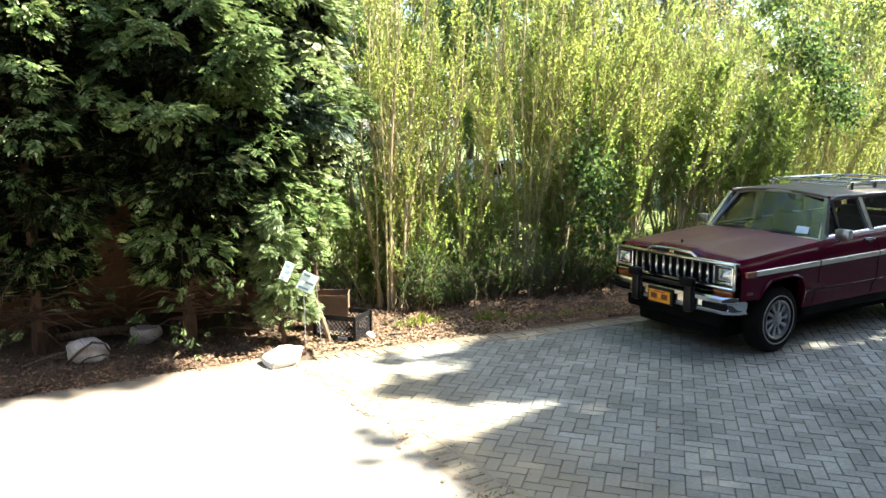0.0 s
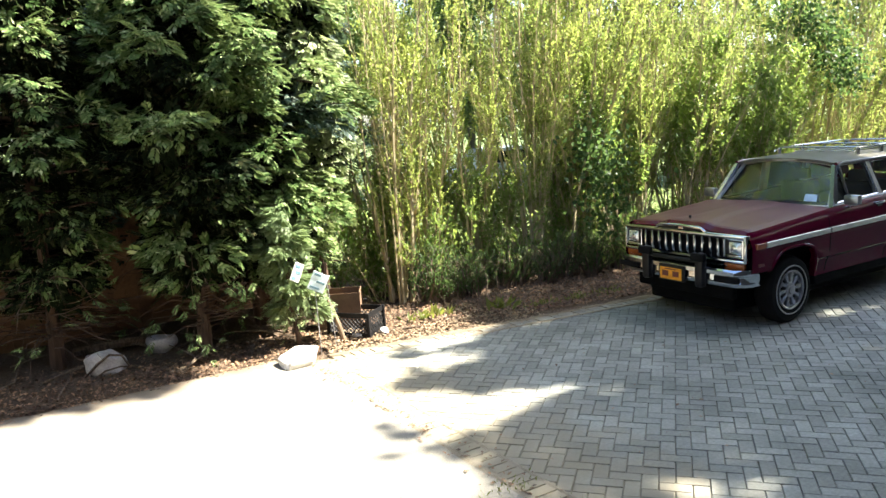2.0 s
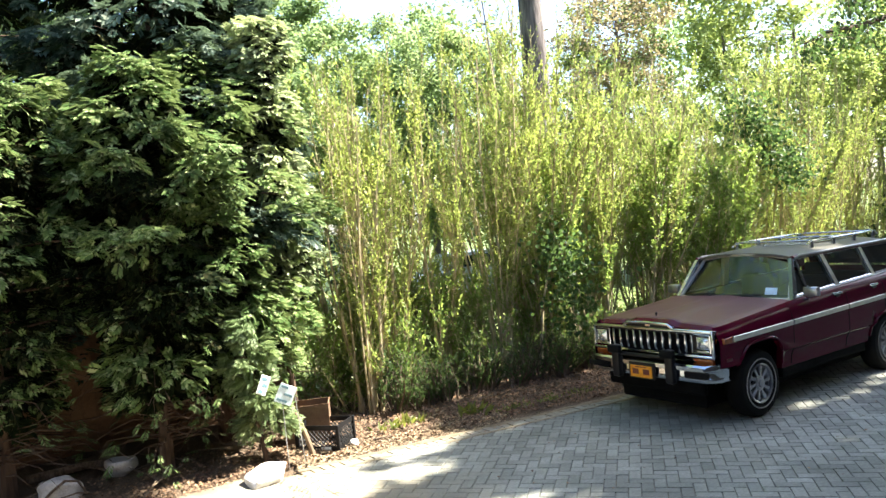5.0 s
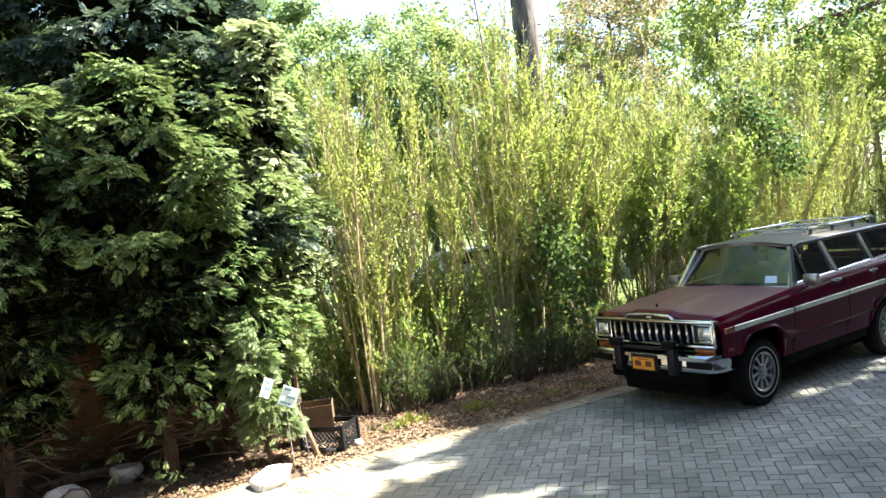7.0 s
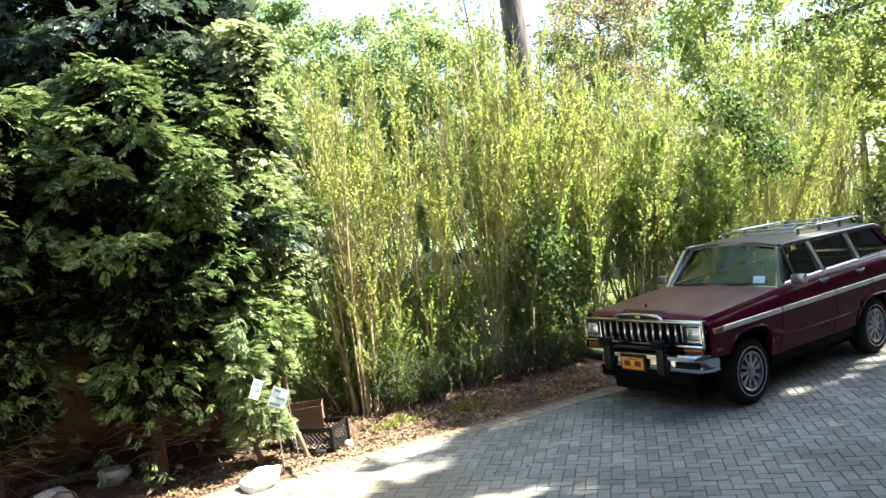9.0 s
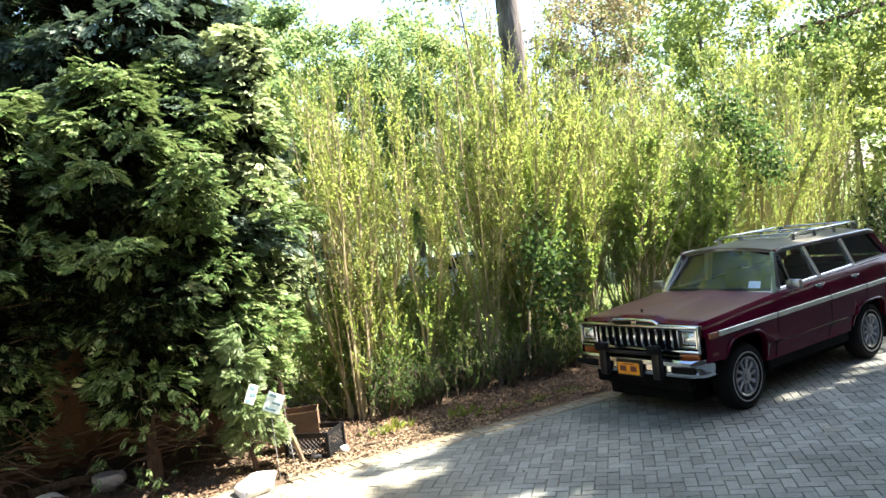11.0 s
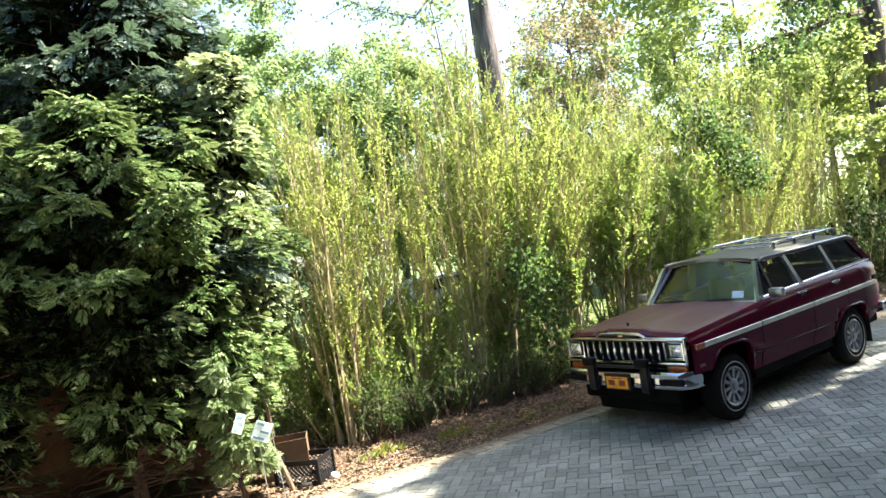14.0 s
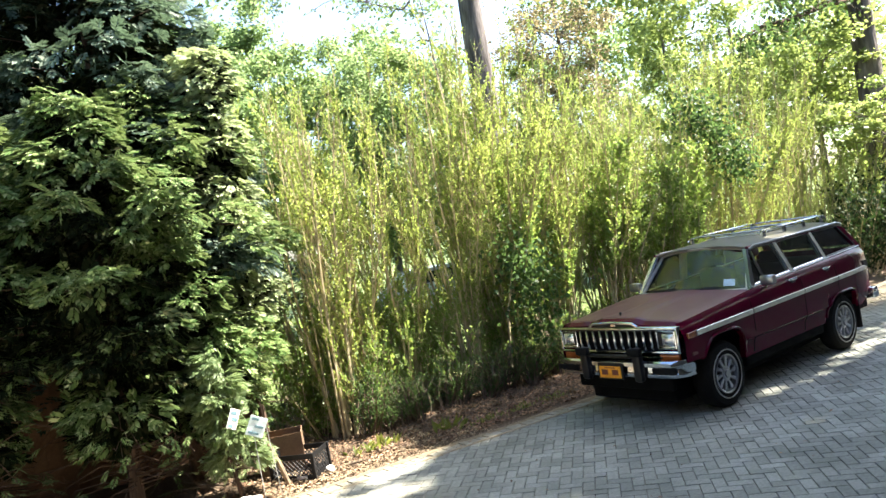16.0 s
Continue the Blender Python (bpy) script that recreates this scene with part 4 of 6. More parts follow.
def low_z(x):
    base = 0.44
    if x < 0.44:
        base = 0.62
    if x > 3.95:
        base = 0.44 + (x - 3.95) * 0.22
    for cx, half, top in ((0.80, 0.43, 0.83), (3.56, 0.44, 0.76)):
        a = arch(x, cx, half, top, 0.44)
        if a is not None:
            return max(a, base)
    return base


def nose_pull(x):
    """Plan taper at the nose and tail."""
    a = 0.055 * max(0, (0.35 - x) / 0.35) ** 2
    return a + 0.07 * max(0, (x - 3.9) / 0.6) ** 2


def build_body(car):
    xs = sorted({round(v, 3) for v in [0.12, 0.16, 0.2, 0.25, 0.3] + list(np.arange(0.36, 1.27, 0.035)) + list(np.arange(1.3, 3.1, 0.15))
                 + list(np.arange(3.1, 4.04, 0.035)) + [4.1, 4.2, 4.3, 4.4, 4.47]})
    bm = bmesh.new()
    for side in (-1, 1):
        cols = []
        for x in xs:
            top, low = belt_z(x), low_z(x)
            zs = [low + (top - low) * f for f in (0, 0.06, 0.15, 0.28, 0.4, 0.52, 0.64, 0.76, 0.86, 0.93, 0.97, 1.0)]
            if low < 0.6:
                zs[2], zs[3] = 0.622, 0.648
            cols.append([bm.verts.new((x, YC + side * (HALF - side_inset(z, top) - nose_pull(x)), z)) for z in zs])
        for a, b in zip(cols, cols[1:]):
            for j in range(11):
                bm.faces.new((a[j], a[j + 1], b[j + 1], b[j]))
        # turned-in lip of the lower edge and of the wheel openings
        lips = [bm.verts.new(c[0].co - Vector((0, side * 0.06, 0))) for c in cols]
        for i in range(len(cols) - 1):
            bm.faces.new((cols[i][0], cols[i + 1][0], lips[i + 1], lips[i]))
    # front panel under the grille, and the tail
    for x, w, z0, z1, dx in ((0.13, 0.80, 0.62, 1.03, 0.0), (4.47, 0.78, 0.60, 1.24, 0.03)):
        rows = []
        for k in range(9):
            v = -1 + k / 4
            bulge = -0.02 * (1 - v * v) if x < 1 else 0.05 * (1 - v * v)
            rows.append([bm.verts.new((x + bulge + dx * (z - z0), YC + v * w, z)) for z in (z0, (z0 + z1) / 2, z1)])
        for a, b in zip(rows, rows[1:]):
            for j in range(2):
                bm.faces.new((a[j], a[j + 1], b[j + 1], b[j]))
    # cowl and shelf at belt height
    add_box(bm, (1.47, YC - 0.78, 1.08), (1.76, YC + 0.78, 1.130))
    body = part("body", bm, M_paint, car, "glossy dark burgundy steel", smooth=True)
    # raised wheel-opening lips
    for cx, half, top in ((0.80, 0.43, 0.83), (3.56, 0.44, 0.76)):
        for side in (-1, 1):
            pts = []
            for u in np.linspace(-0.99, 0.99, 26):
                x = cx + half * u
                z = max(low_z(x), 0.46)
                pts.append((x, YC + side * (HALF - side_inset(z, belt_z(x)) - nose_pull(x) + 0.006), z + 0.012))
            part("wheel_arch_lip", tube(pts, 0.017, 6), M_paint, body, smooth=True)
    # stripe with breaks at the door gaps, door seams, handles
    seams = (1.41, 2.58, 3.46)
    for side in (-1, 1):
        for a, b in ((0.315, 1.395), (1.425, 2.565), (2.595, 3.445), (3.475, 4.40)):
            bm = bmesh.new()
            n = max(3, int((b - a) / 0.12))
            rows = []
            for i in range(n + 1):
                x = a + (b - a) * i / n
                zc = 0.915 + 0.012 * x
                y = YC + side * (HALF - nose_pull(x) + 0.001)
                o = side * 0.014
                rows.append([bm.verts.new(p) for p in ((x, y, zc - 0.030), (x, y + o, zc - 0.024), (x, y + o, zc + 0.024), (x, y, zc + 0.030))])
            for r0, r1 in zip(rows, rows[1:]):
                for j in range(3):
                    bm.faces.new((r0[j], r0[j + 1], r1[j + 1], r1[j]))
            bm.faces.new(rows[0])
            bm.faces.new(rows[-1])
            part("side_moulding", bm, M_trim, body, "pale brushed side strip")
        for x in seams:
            pts = []
            for z in np.linspace(0.47, belt_z(x) - 0.01, 9):
                pts.append((x + (0.10 * max(0, 0.75 - z) if x > 3 else 0), YC + side * (HALF - side_inset(z, belt_z(x)) + 0.0005), z))
            part("door_seam", tube(pts, 0.0045, 5), M_under, body)
        for x in (2.40, 3.25):
            y = YC + side * (HALF - 0.03)
            h = part("door_handle", box((x - 0.09, y - 0.022, 1.112), (x + 0.09, y + 0.022, 1.140), 0.008), M_chrome, body, smooth=True)
            part("handle_recess", box((x - 0.05, y - 0.019, 1.085), (x + 0.05, y + 0.019, 1.110), 0.006), M_black, h)
        part("side_marker", box((0.165, YC + side * (HALF - 0.025) - 0.03, 0.885), (0.31, YC + side * (HALF - 0.025) + 0.03, 0.945), 0.008), M_amber, body)
        part("fender_scuff", box((0.20, YC + side * (HALF - 0.016) - 0.012, 0.70), (0.38, YC + side * (HALF - 0.016) + 0.012, 0.735), 0.005), M_scuff, body)
        # tail lamps
        part("tail_lamp", box((4.455, YC + side * 0.74 - 0.06, 0.80), (4.53, YC + side * 0.74 + 0.06, 1.02), 0.012), M_red, body)
    part("fuel_flap", box((4.28, YC - HALF + 0.022, 0.975), (4.40, YC - HALF + 0.036, 1.06), 0.006), M_black, body)
    return body


def build_hood(car):
    bm = bmesh.new()
    rows = []
    for i in range(19):
        x = 0.115 + (1.52 - 0.115) * i / 18
        row = []
        half = 0.815 - nose_pull(x)
        for k in range(33):
            v = -1 + k / 16
            z = belt_z(x) + 0.028 * (1 - abs(v) ** 3)
            wide = 0.36 if x < 0.19 else max(0.19, 0.36 - (x - 0.19) * 0.45)
            u = abs(v) / wide
            z += 0.030 * max(0, min(1, (1.25 - u) / 0.35)) * max(0.3, 1 - x * 0.45)
            if abs(v) > 0.80:
                z += 0.008 * (1 - abs(abs(v) - 0.9) / 0.1)
            if i == 0:
                z -= 0.035
            row.append(bm.verts.new((x, YC + v * half, z)))
        rows.append(row)
    for a, b in zip(rows, rows[1:]):
        for j in range(32):
            bm.faces.new((a[j], a[j + 1], b[j + 1], b[j]))
    lip = bmesh.new()
    edge = [[lip.verts.new(v.co + o) for v in row] for row, o in ((rows[1], Vector((0.006, 0, 0.0025))), (rows[0], Vector((-0.002, 0, 0.002))), (rows[0], Vector((0.012, 0, -0.035))))]
    for a, b in zip(edge, edge[1:]):
        for j in range(32):
            lip.faces.new((a[j], b[j], b[j + 1], a[j + 1]))
    hood = part("hood", bm, M_hood, car, "sun-faded dusty burgundy hood", smooth=True)
    part("hood_lip", lip, M_paint, hood, "glossy burgundy front lip", smooth=True)
    orn = bmesh.new()
    add_tube(orn, [(0.30, YC + 0.06, 1.09), (0.305, YC + 0.06, 1.135)], 0.010, 8)
    r = bmesh.ops.create_uvsphere(orn, u_segments=10, v_segments=6, radius=0.016)
    for v in r["verts"]:
        v.co = v.co + Vector((0.305, YC + 0.06, 1.145))
    part("hood_ornament", orn, M_black, hood, smooth=True)


def face_out(pane, middle=Vector((3.0, YC, 1.2))):
    """Turn a pane's faces away from the cabin."""
    me = pane.data
    f = me.polygons[len(me.polygons) // 2]
    if f.normal.dot(f.center - middle) < 0:
        me.flip_normals()


def build_cabin(car):
    """Pillars, roof, glass and what can be seen inside."""
    zr = 1.62

    def wy(z, side):
        return YC + side * (HALF - 0.105 - (z - 1.17) * 0.31)

    roof = bmesh.new()
    rows = []
    xs = [1.905, 1.935, 2.0, 2.3, 2.6, 3.0, 3.4, 3.8, 4.05, 4.18, 4.24]
    for i, x in enumerate(xs):
        u = (x - xs[0]) / (xs[-1] - xs[0])
        drop = 0.03 * max(0, (2.1 - x) / 0.24) ** 2 + 0.035 * max(0, (x - 4.0) / 0.24) ** 2
        row = []
        for k in range(17):
            v = -1 + k / 8
            z = zr + 0.062 * (1 - abs(v) ** 2.6) - drop + 0.012 * math.sin(math.pi * u)
            row.append(roof.verts.new((x, YC + v * (wy(zr, 1) - YC + 0.03), z)))
        rows.append(row)
    for a, b in zip(rows, rows[1:]):
        for j in range(16):
            roof.faces.new((a[j], a[j + 1], b[j + 1], b[j]))
    lower = [[roof.verts.new(v.co - Vector((0, 0, 0.03))) for v in row] for row in rows]
    for a, b in zip(lower, lower[1:]):
        for j in range(16):
            roof.faces.new((a[j], b[j], b[j + 1], a[j + 1]))
    for line, low in ((rows[0], lower[0]), (rows[-1], lower[-1]), ([r[0] for r in rows], [r[0] for r in lower]), ([r[-1] for r in rows], [r[-1] for r in lower])):
        for j in range(len(line) - 1):
            roof.faces.new((line[j], low[j], low[j + 1], line[j + 1]))
    rf = part("roof", roof, M_roof, car, "dull dusty grey-brown roof", smooth=True)
    for side in (-1, 1):
        part("rain_gutter", tube([(1.89, wy(zr, side) + side * 0.02, zr - 0.03), (2.0, wy(zr, side) + side * 0.028, zr), (4.1, wy(zr, side) + side * 0.028, zr + 0.008),
                                  (4.25, wy(zr, side) + side * 0.02, zr - 0.03)], 0.013, 6), M_alloy, rf, smooth=True)
    # roof rack: two rails, cross bars and slats
    rack = part("roof_rack", tube([(4.12, YC - 0.48, 1.745), (4.12, YC + 0.48, 1.745)], 0.012, 6), M_chrome, car, "chrome roof rack", smooth=True)
    for side in (-1, 1):
        y = YC + side * 0.52
        part("rack_rail", tube([(2.45, y, 1.70), (2.52, y, 1.745), (4.1, y, 1.75), (4.16, y, 1.70)], 0.012, 6), M_chrome, rack, smooth=True)
        for x in (2.55, 3.05, 3.55, 4.05):
            part("rack_foot", box((x - 0.03, y - 0.014, 1.655), (x + 0.03, y + 0.014, 1.745), 0.006), M_chrome, rack)
    for x in (2.62, 3.35):
        part("cross_bar", tube([(x, YC - 0.52, 1.742), (x, YC + 0.52, 1.742)], 0.012, 6), M_chrome, rack, smooth=True)
    for v in (-0.34, -0.17, 0.0, 0.17, 0.34):
        part("rack_slat", box((2.62, YC + v - 0.02, 1.690), (4.05, YC + v + 0.02, 1.700), 0.003), M_chrome, rack)

    # windscreen: glass, bright surround
    def ws(v, s):
        """v across from -1 to 1, s up from 0 to 1"""
        x = 1.575 + 0.345 * s + 0.05 * (v * v)
        half = 0.745 - 0.14 * s
        return Vector((x, YC + v * half, 1.150 + (0.435 + 0.058 * (1 - v * v)) * s))

    g = bmesh.new()
    rows = [[g.verts.new(ws(-1 + k / 6, s)) for k in range(13)] for s in (0, 0.33, 0.66, 1)]
    for a, b in zip(rows, rows[1:]):
        for j in range(12):
            g.faces.new((a[j], a[j + 1], b[j + 1], b[j]))
    glass = part("windscreen", g, M_glass, car, smooth=True)
    glass.visible_shadow = False
    face_out(glass)
    edge = [ws(-1, s) for s in np.linspace(0, 1, 6)] + [ws(v, 1) for v in np.linspace(-0.9, 0.9, 9)] + [ws(1, s) for s in np.linspace(1, 0, 6)]
    part("windscreen_surround", tube(edge, 0.021, 6), M_trim, glass, "bright metal surround", smooth=True)
    part("windscreen_sill", tube([ws(v, 0) for v in np.linspace(-1, 1, 11)], 0.016, 6), M_trim, glass, smooth=True)
    o = Vector((-0.018, 0, 0.012))
    st = bmesh.new()
    q = [ws(-0.80, 0.10), ws(-0.60, 0.10), ws(-0.60, 0.26), ws(-0.80, 0.26)]
    f = st.faces.new([st.verts.new(p + o * 0.25) for p in q])
    ex = bmesh.ops.extrude_face_region(st, geom=[f])
    for v in ex["geom"]:
        if isinstance(v, bmesh.types.BMVert):
            v.co += Vector((0.002, 0, -0.001))
    part("sticker", st, M_sticker, glass, "pale blue paper sticker")
    for a, b in ((0.62, 0.30), (-0.05, -0.52)):
        w = bmesh.new()
        add_tube(w, [ws(a, -0.05) + o * 1.4, ws((a + b) / 2, 0.06) + o * 1.8, ws(b, -0.0) + o * 1.4], 0.011, 5)
        add_tube(w, [ws(a + 0.28, 0.02) + o, ws(b - 0.02, 0.09) + o], 0.008, 5)
        part("wiper", w, M_black, glass)

    # side windows
    def sp(x, z, side, out=0.0):
        return Vector((x, wy(z, side) + side * out, z))

    for side in (-1, 1):
        zb = lambda x: belt_z(x) + 0.022
        zt = zr - 0.035
        wins = [("quarter_light", [(1.70, zb(1.7)), (1.93, zb(1.93)), (1.90, zt), (1.875, zt)]),
                ("side_window", [(1.96, zb(1.96)), (2.53, zb(2.53)), (2.43, zt), (1.93, zt)]),
                ("side_window", [(2.63, zb(2.63)), (3.41, zb(3.41)), (3.33, zt), (2.53, zt)]),
                ("side_window", [(3.51, zb(3.51)), (4.36, zb(4.36)), (4.10, zt - 0.005), (3.43, zt)])]
        for nm, poly in wins:
            g = bmesh.new()
            g.faces.new([g.verts.new(sp(x, z, side, -0.012)) for x, z in poly])
            w = part(nm, g, M_glass_side, car)
            w.visible_shadow = False
            face_out(w)
            loop = [sp(x, z, side) for x, z in poly]
            fr = bmesh.new()
            for a, b in zip(loop, loop[1:] + loop[:1]):
                add_tube(fr, [a, b], 0.011, 5)
            part("window_frame", fr, M_black if nm == "side_window" and poly[0][0] > 3.5 else M_chrome, w, smooth=True)
        # pillars
        for x0b, x1b, x0t, x1t, mat, nm in ((1.60, 1.70, 1.855, 1.885, M_chrome, "pillar"), (2.53, 2.63, 2.43, 2.53, M_trim, "pillar"),
                                             (3.41, 3.51, 3.33, 3.43, M_trim, "pillar"), (4.36, 4.52, 4.10, 4.24, M_paint, "rear_pillar")):
            p = bmesh.new()
            a = [p.verts.new(sp(x, z, side, 0.004)) for x, z in ((x0b, belt_z(x0b) - 0.01), (x1b, belt_z(x1b) - 0.01), (x1t, zr - 0.02), (x0t, zr - 0.02))]
            b = [p.verts.new(v.co - Vector((0, side * 0.045, 0))) for v in a]
            p.faces.new(a)
            p.faces.new(b[::-1])
            for j in range(4):
                p.faces.new((a[j], b[j], b[(j + 1) % 4], a[(j + 1) % 4]))
            part(nm, p, mat, car)
        # header between windows and gutter, belt strip
        part("roof_header", tube([sp(1.88, zr - 0.015, side), sp(4.2, zr - 0.015, side)], 0.022, 6), M_paint, car, smooth=True)
        part("belt_strip", tube([sp(1.65, belt_z(1.65) + 0.006, side, 0.012), sp(3.0, belt_z(3.0) + 0.006, side, 0.012), sp(4.42, belt_z(4.42) + 0.006, side, 0.012)],
                                0.010, 6), M_alloy, car, smooth=True)
        # door mirror
        mr = part("door_mirror", box((1.70, YC + side * (HALF + 0.045) - 0.085, 1.175), (1.79, YC + side * (HALF + 0.045) + 0.085, 1.285), 0.022), M_alloy, car,
                  "chrome door mirror", smooth=True)
        part("mirror_stalk", tube([(1.76, YC + side * (HALF - 0.09), 1.12), (1.75, YC + side * (HALF + 0.0), 1.15), (1.745, YC + side * (HALF + 0.04), 1.19)], 0.014, 6),
             M_chrome, mr, smooth=True)
    # tail window and tailgate
    g = bmesh.new()
    g.faces.new([g.verts.new(p) for p in ((4.52, YC - 0.66, 1.27), (4.52, YC + 0.66, 1.27), (4.27, YC + 0.56, 1.585), (4.27, YC - 0.56, 1.585))])
    tw = part("rear_window", g, M_glass_side, car)
    tw.visible_shadow = False
    face_out(tw)
    # inside
    inside = part("dashboard", box((1.66, YC - 0.72, 0.95), (1.98, YC + 0.72, 1.15), 0.04), M_cabin, car, smooth=True)
    wh = bmesh.new()
    c0 = Vector((2.16, YC - 0.38, 1.10))
    ax = Matrix.Rotation(radians(-62), 4, 'Y')
    add_tube(wh, [c0 + ax @ Vector((0.19 * math.cos(k), 0.19 * math.sin(k), 0)) for k in np.linspace(0, 2 * math.pi, 21)], 0.013, 6)
    add_tube(wh, [c0 + ax @ Vector((0, -0.18, 0)), c0 + ax @ Vector((0, 0.18, 0))], 0.014, 6)
    part("steering_wheel", wh, M_black, inside, smooth=True)
    for y in (YC - 0.38, YC + 0.38):
        seat = part("front_seat", box((2.30, y - 0.25, 0.62), (2.80, y + 0.25, 0.80), 0.05), M_cabin, car, smooth=True)
        part("seat_back", box((2.72, y - 0.25, 0.75), (2.88, y + 0.25, 1.30), 0.05), M_cabin, seat, smooth=True)
        part("head_rest", box((2.78, y - 0.12, 1.32), (2.87, y + 0.12, 1.46), 0.03), M_cabin, seat, smooth=True)
    seat = part("rear_seat", box((3.10, YC - 0.62, 0.62), (3.62, YC + 0.62, 0.82), 0.05), M_cabin, car, smooth=True)
    part("seat_back", box((3.56, YC - 0.62, 0.78), (3.72, YC + 0.62, 1.26), 0.05), M_cabin, seat, smooth=True)
    part("cabin_floor", box((1.3, YC - 0.72, 0.50), (4.40, YC + 0.72, 0.56)), M_under, car)


def build_front(car):
    gx = 0.10
    # chrome surround of grille and lamps
    gr = part("grille", box((gx + 0.005, YC - 0.55, 0.775), (gx + 0.03, YC + 0.55, 0.995)), M_black, car, "black slotted grille with chrome bars")
    fr = bmesh.new()
    for lo, hi in (((gx - 0.035, YC - 0.82, 0.998), (gx + 0.04, YC + 0.82, 1.032)), ((gx - 0.03, YC - 0.82, 0.745), (gx + 0.04, YC + 0.82, 0.775)),
                   ((gx - 0.03, YC - 0.835, 0.745), (gx + 0.045, YC - 0.805, 1.030)), ((gx - 0.03, YC + 0.805, 0.745), (gx + 0.045, YC + 0.835, 1.030))):
        add_box(fr, lo, hi, 0.008)
    part("grille_surround", fr, M_chrome, gr, "chrome surround", smooth=True)
    for k in range(11):
        y = YC - 0.50 + k * 0.10
        b = bmesh.new()
        add_tube(b, [(gx - 0.012, y, 0.785), (gx - 0.030, y, 0.82), (gx - 0.034, y, 0.90), (gx - 0.028, y, 0.99)], 0.016, 7)
        part("grille_bar", b, M_chrome, gr, smooth=True)
    cr = [(gx - 0.03, YC - 0.34, 1.035), (gx - 0.035, YC - 0.28, 1.072), (gx - 0.04, YC, 1.082), (gx - 0.035, YC + 0.28, 1.072), (gx - 0.03, YC + 0.34, 1.035)]
    part("grille_crown", tube(cr, 0.016, 6), M_chrome, gr, smooth=True)
    part("crown_panel", box((gx - 0.022, YC - 0.29, 1.034), (gx + 0.0, YC + 0.29, 1.062), 0.004), M_black, gr)
    part("crown_badge", box((gx - 0.030, YC - 0.035, 1.036), (gx - 0.02, YC + 0.035, 1.066), 0.004), M_chrome, gr)
    lowg = part("lower_grille", box((gx, YC - 0.60, 0.66), (gx + 0.04, YC + 0.60, 0.745)), M_black, gr)
    part("lower_grille_bar", tube([(gx - 0.01, YC - 0.60, 0.70), (gx - 0.01, YC + 0.60, 0.70)], 0.012, 6), M_chrome, lowg, smooth=True)
    for side in (-1, 1):
        y = YC + side * 0.685
        hl = part("headlamp", box((gx - 0.012, y - 0.115, 0.795), (gx + 0.03, y + 0.115, 0.985), 0.01), M_chrome, car, "rectangular chrome-framed headlamp with a dark recess")
        part("lamp_recess", box((gx - 0.016, y - 0.100, 0.812), (gx - 0.006, y + 0.100, 0.972), 0.004), M_black, hl)
        ln = bmesh.new()
        yl = y + side * 0.018
        grid = [[ln.verts.new((gx - 0.018 - 0.022 * (1 - u * u) * (1 - w * w), yl + 0.076 * u, 0.898 + 0.062 * w)) for u in np.linspace(-1, 1, 13)]
                for w in np.linspace(-1, 1, 11)]
        for r0, r1 in zip(grid, grid[1:]):
            for j in range(12):
                ln.faces.new((r0[j], r0[j + 1], r1[j + 1], r1[j]))
        part("lens", ln, M_lamp, hl, "bulged clear lamp lens", smooth=True)
        part("lamp_sill", box((gx - 0.034, y - 0.098, 0.806), (gx - 0.008, y + 0.098, 0.828), 0.006), M_chrome, hl, smooth=True)
        rim = bmesh.new()
        c = [(gx - 0.022, y + a, z) for a, z in ((-0.112, 0.80), (0.112, 0.80), (0.112, 0.982), (-0.112, 0.982))]
        for p, q in zip(c, c[1:] + c[:1]):
            add_tube(rim, [p, q], 0.010, 5)
        part("lamp_rim", rim, M_chrome, hl, smooth=True)
        part("turn_lamp", box((gx - 0.015, y - 0.12, 0.655), (gx + 0.03, y + 0.125, 0.735), 0.01), M_amber, car, "amber turn lamp")
    # bumper: wrapped chrome bar with a recessed rubber band
    bp = bmesh.new()
    rows = []
    ys = [-0.865, -0.86, -0.83, -0.77, -0.6, -0.3, 0, 0.3, 0.6, 0.80, 0.86, 0.89, 0.895]
    prof = [(0.05, 0.500), (0.012, 0.505), (0.0, 0.525), (0.0, 0.545), (0.014, 0.555), (0.014, 0.615), (-0.012, 0.625), (-0.014, 0.665), (0.006, 0.685), (0.07, 0.690)]
    for v in ys:
        back = 0.0 if abs(v) < 0.76 else (abs(v) - 0.76) ** 1.5 * 3.4
        if v in (-0.865, 0.895):
            back = 0.26
        rows.append([bp.verts.new((-0.035 + back + dx + 0.02 * v * v, YC + v, z)) for dx, z in prof])
    for a, b in zip(rows, rows[1:]):
        for j in range(len(prof) - 1):
            bp.faces.new((a[j], a[j + 1], b[j + 1], b[j]))
    bumper = part("front_bumper", bp, M_chrome, car, "chrome bumper with black rubber band", smooth=True)
    for a, b in ((-0.82, -0.52), (0.52, 0.84)):
        part("rubber_band", box((-0.030, YC + a, 0.553), (0.005, YC + b, 0.612), 0.008), M_rubber, bumper)
    for side in (-1, 1):
        y = YC + side * 0.37
        gd = part("bumper_guard", box((-0.09, y - 0.052, 0.465), (-0.005, y + 0.052, 0.83), 0.022), M_black, car, "black brush guard post", smooth=True)
        part("guard_pad", box((-0.115, y - 0.085, 0.745), (-0.05, y + 0.085, 0.83), 0.015), M_rubber, gd, smooth=True)
    part("guard_bar", tube([(-0.045, YC - 0.37, 0.735), (-0.045, YC + 0.37, 0.735)], 0.020, 8), M_black, car, smooth=True)
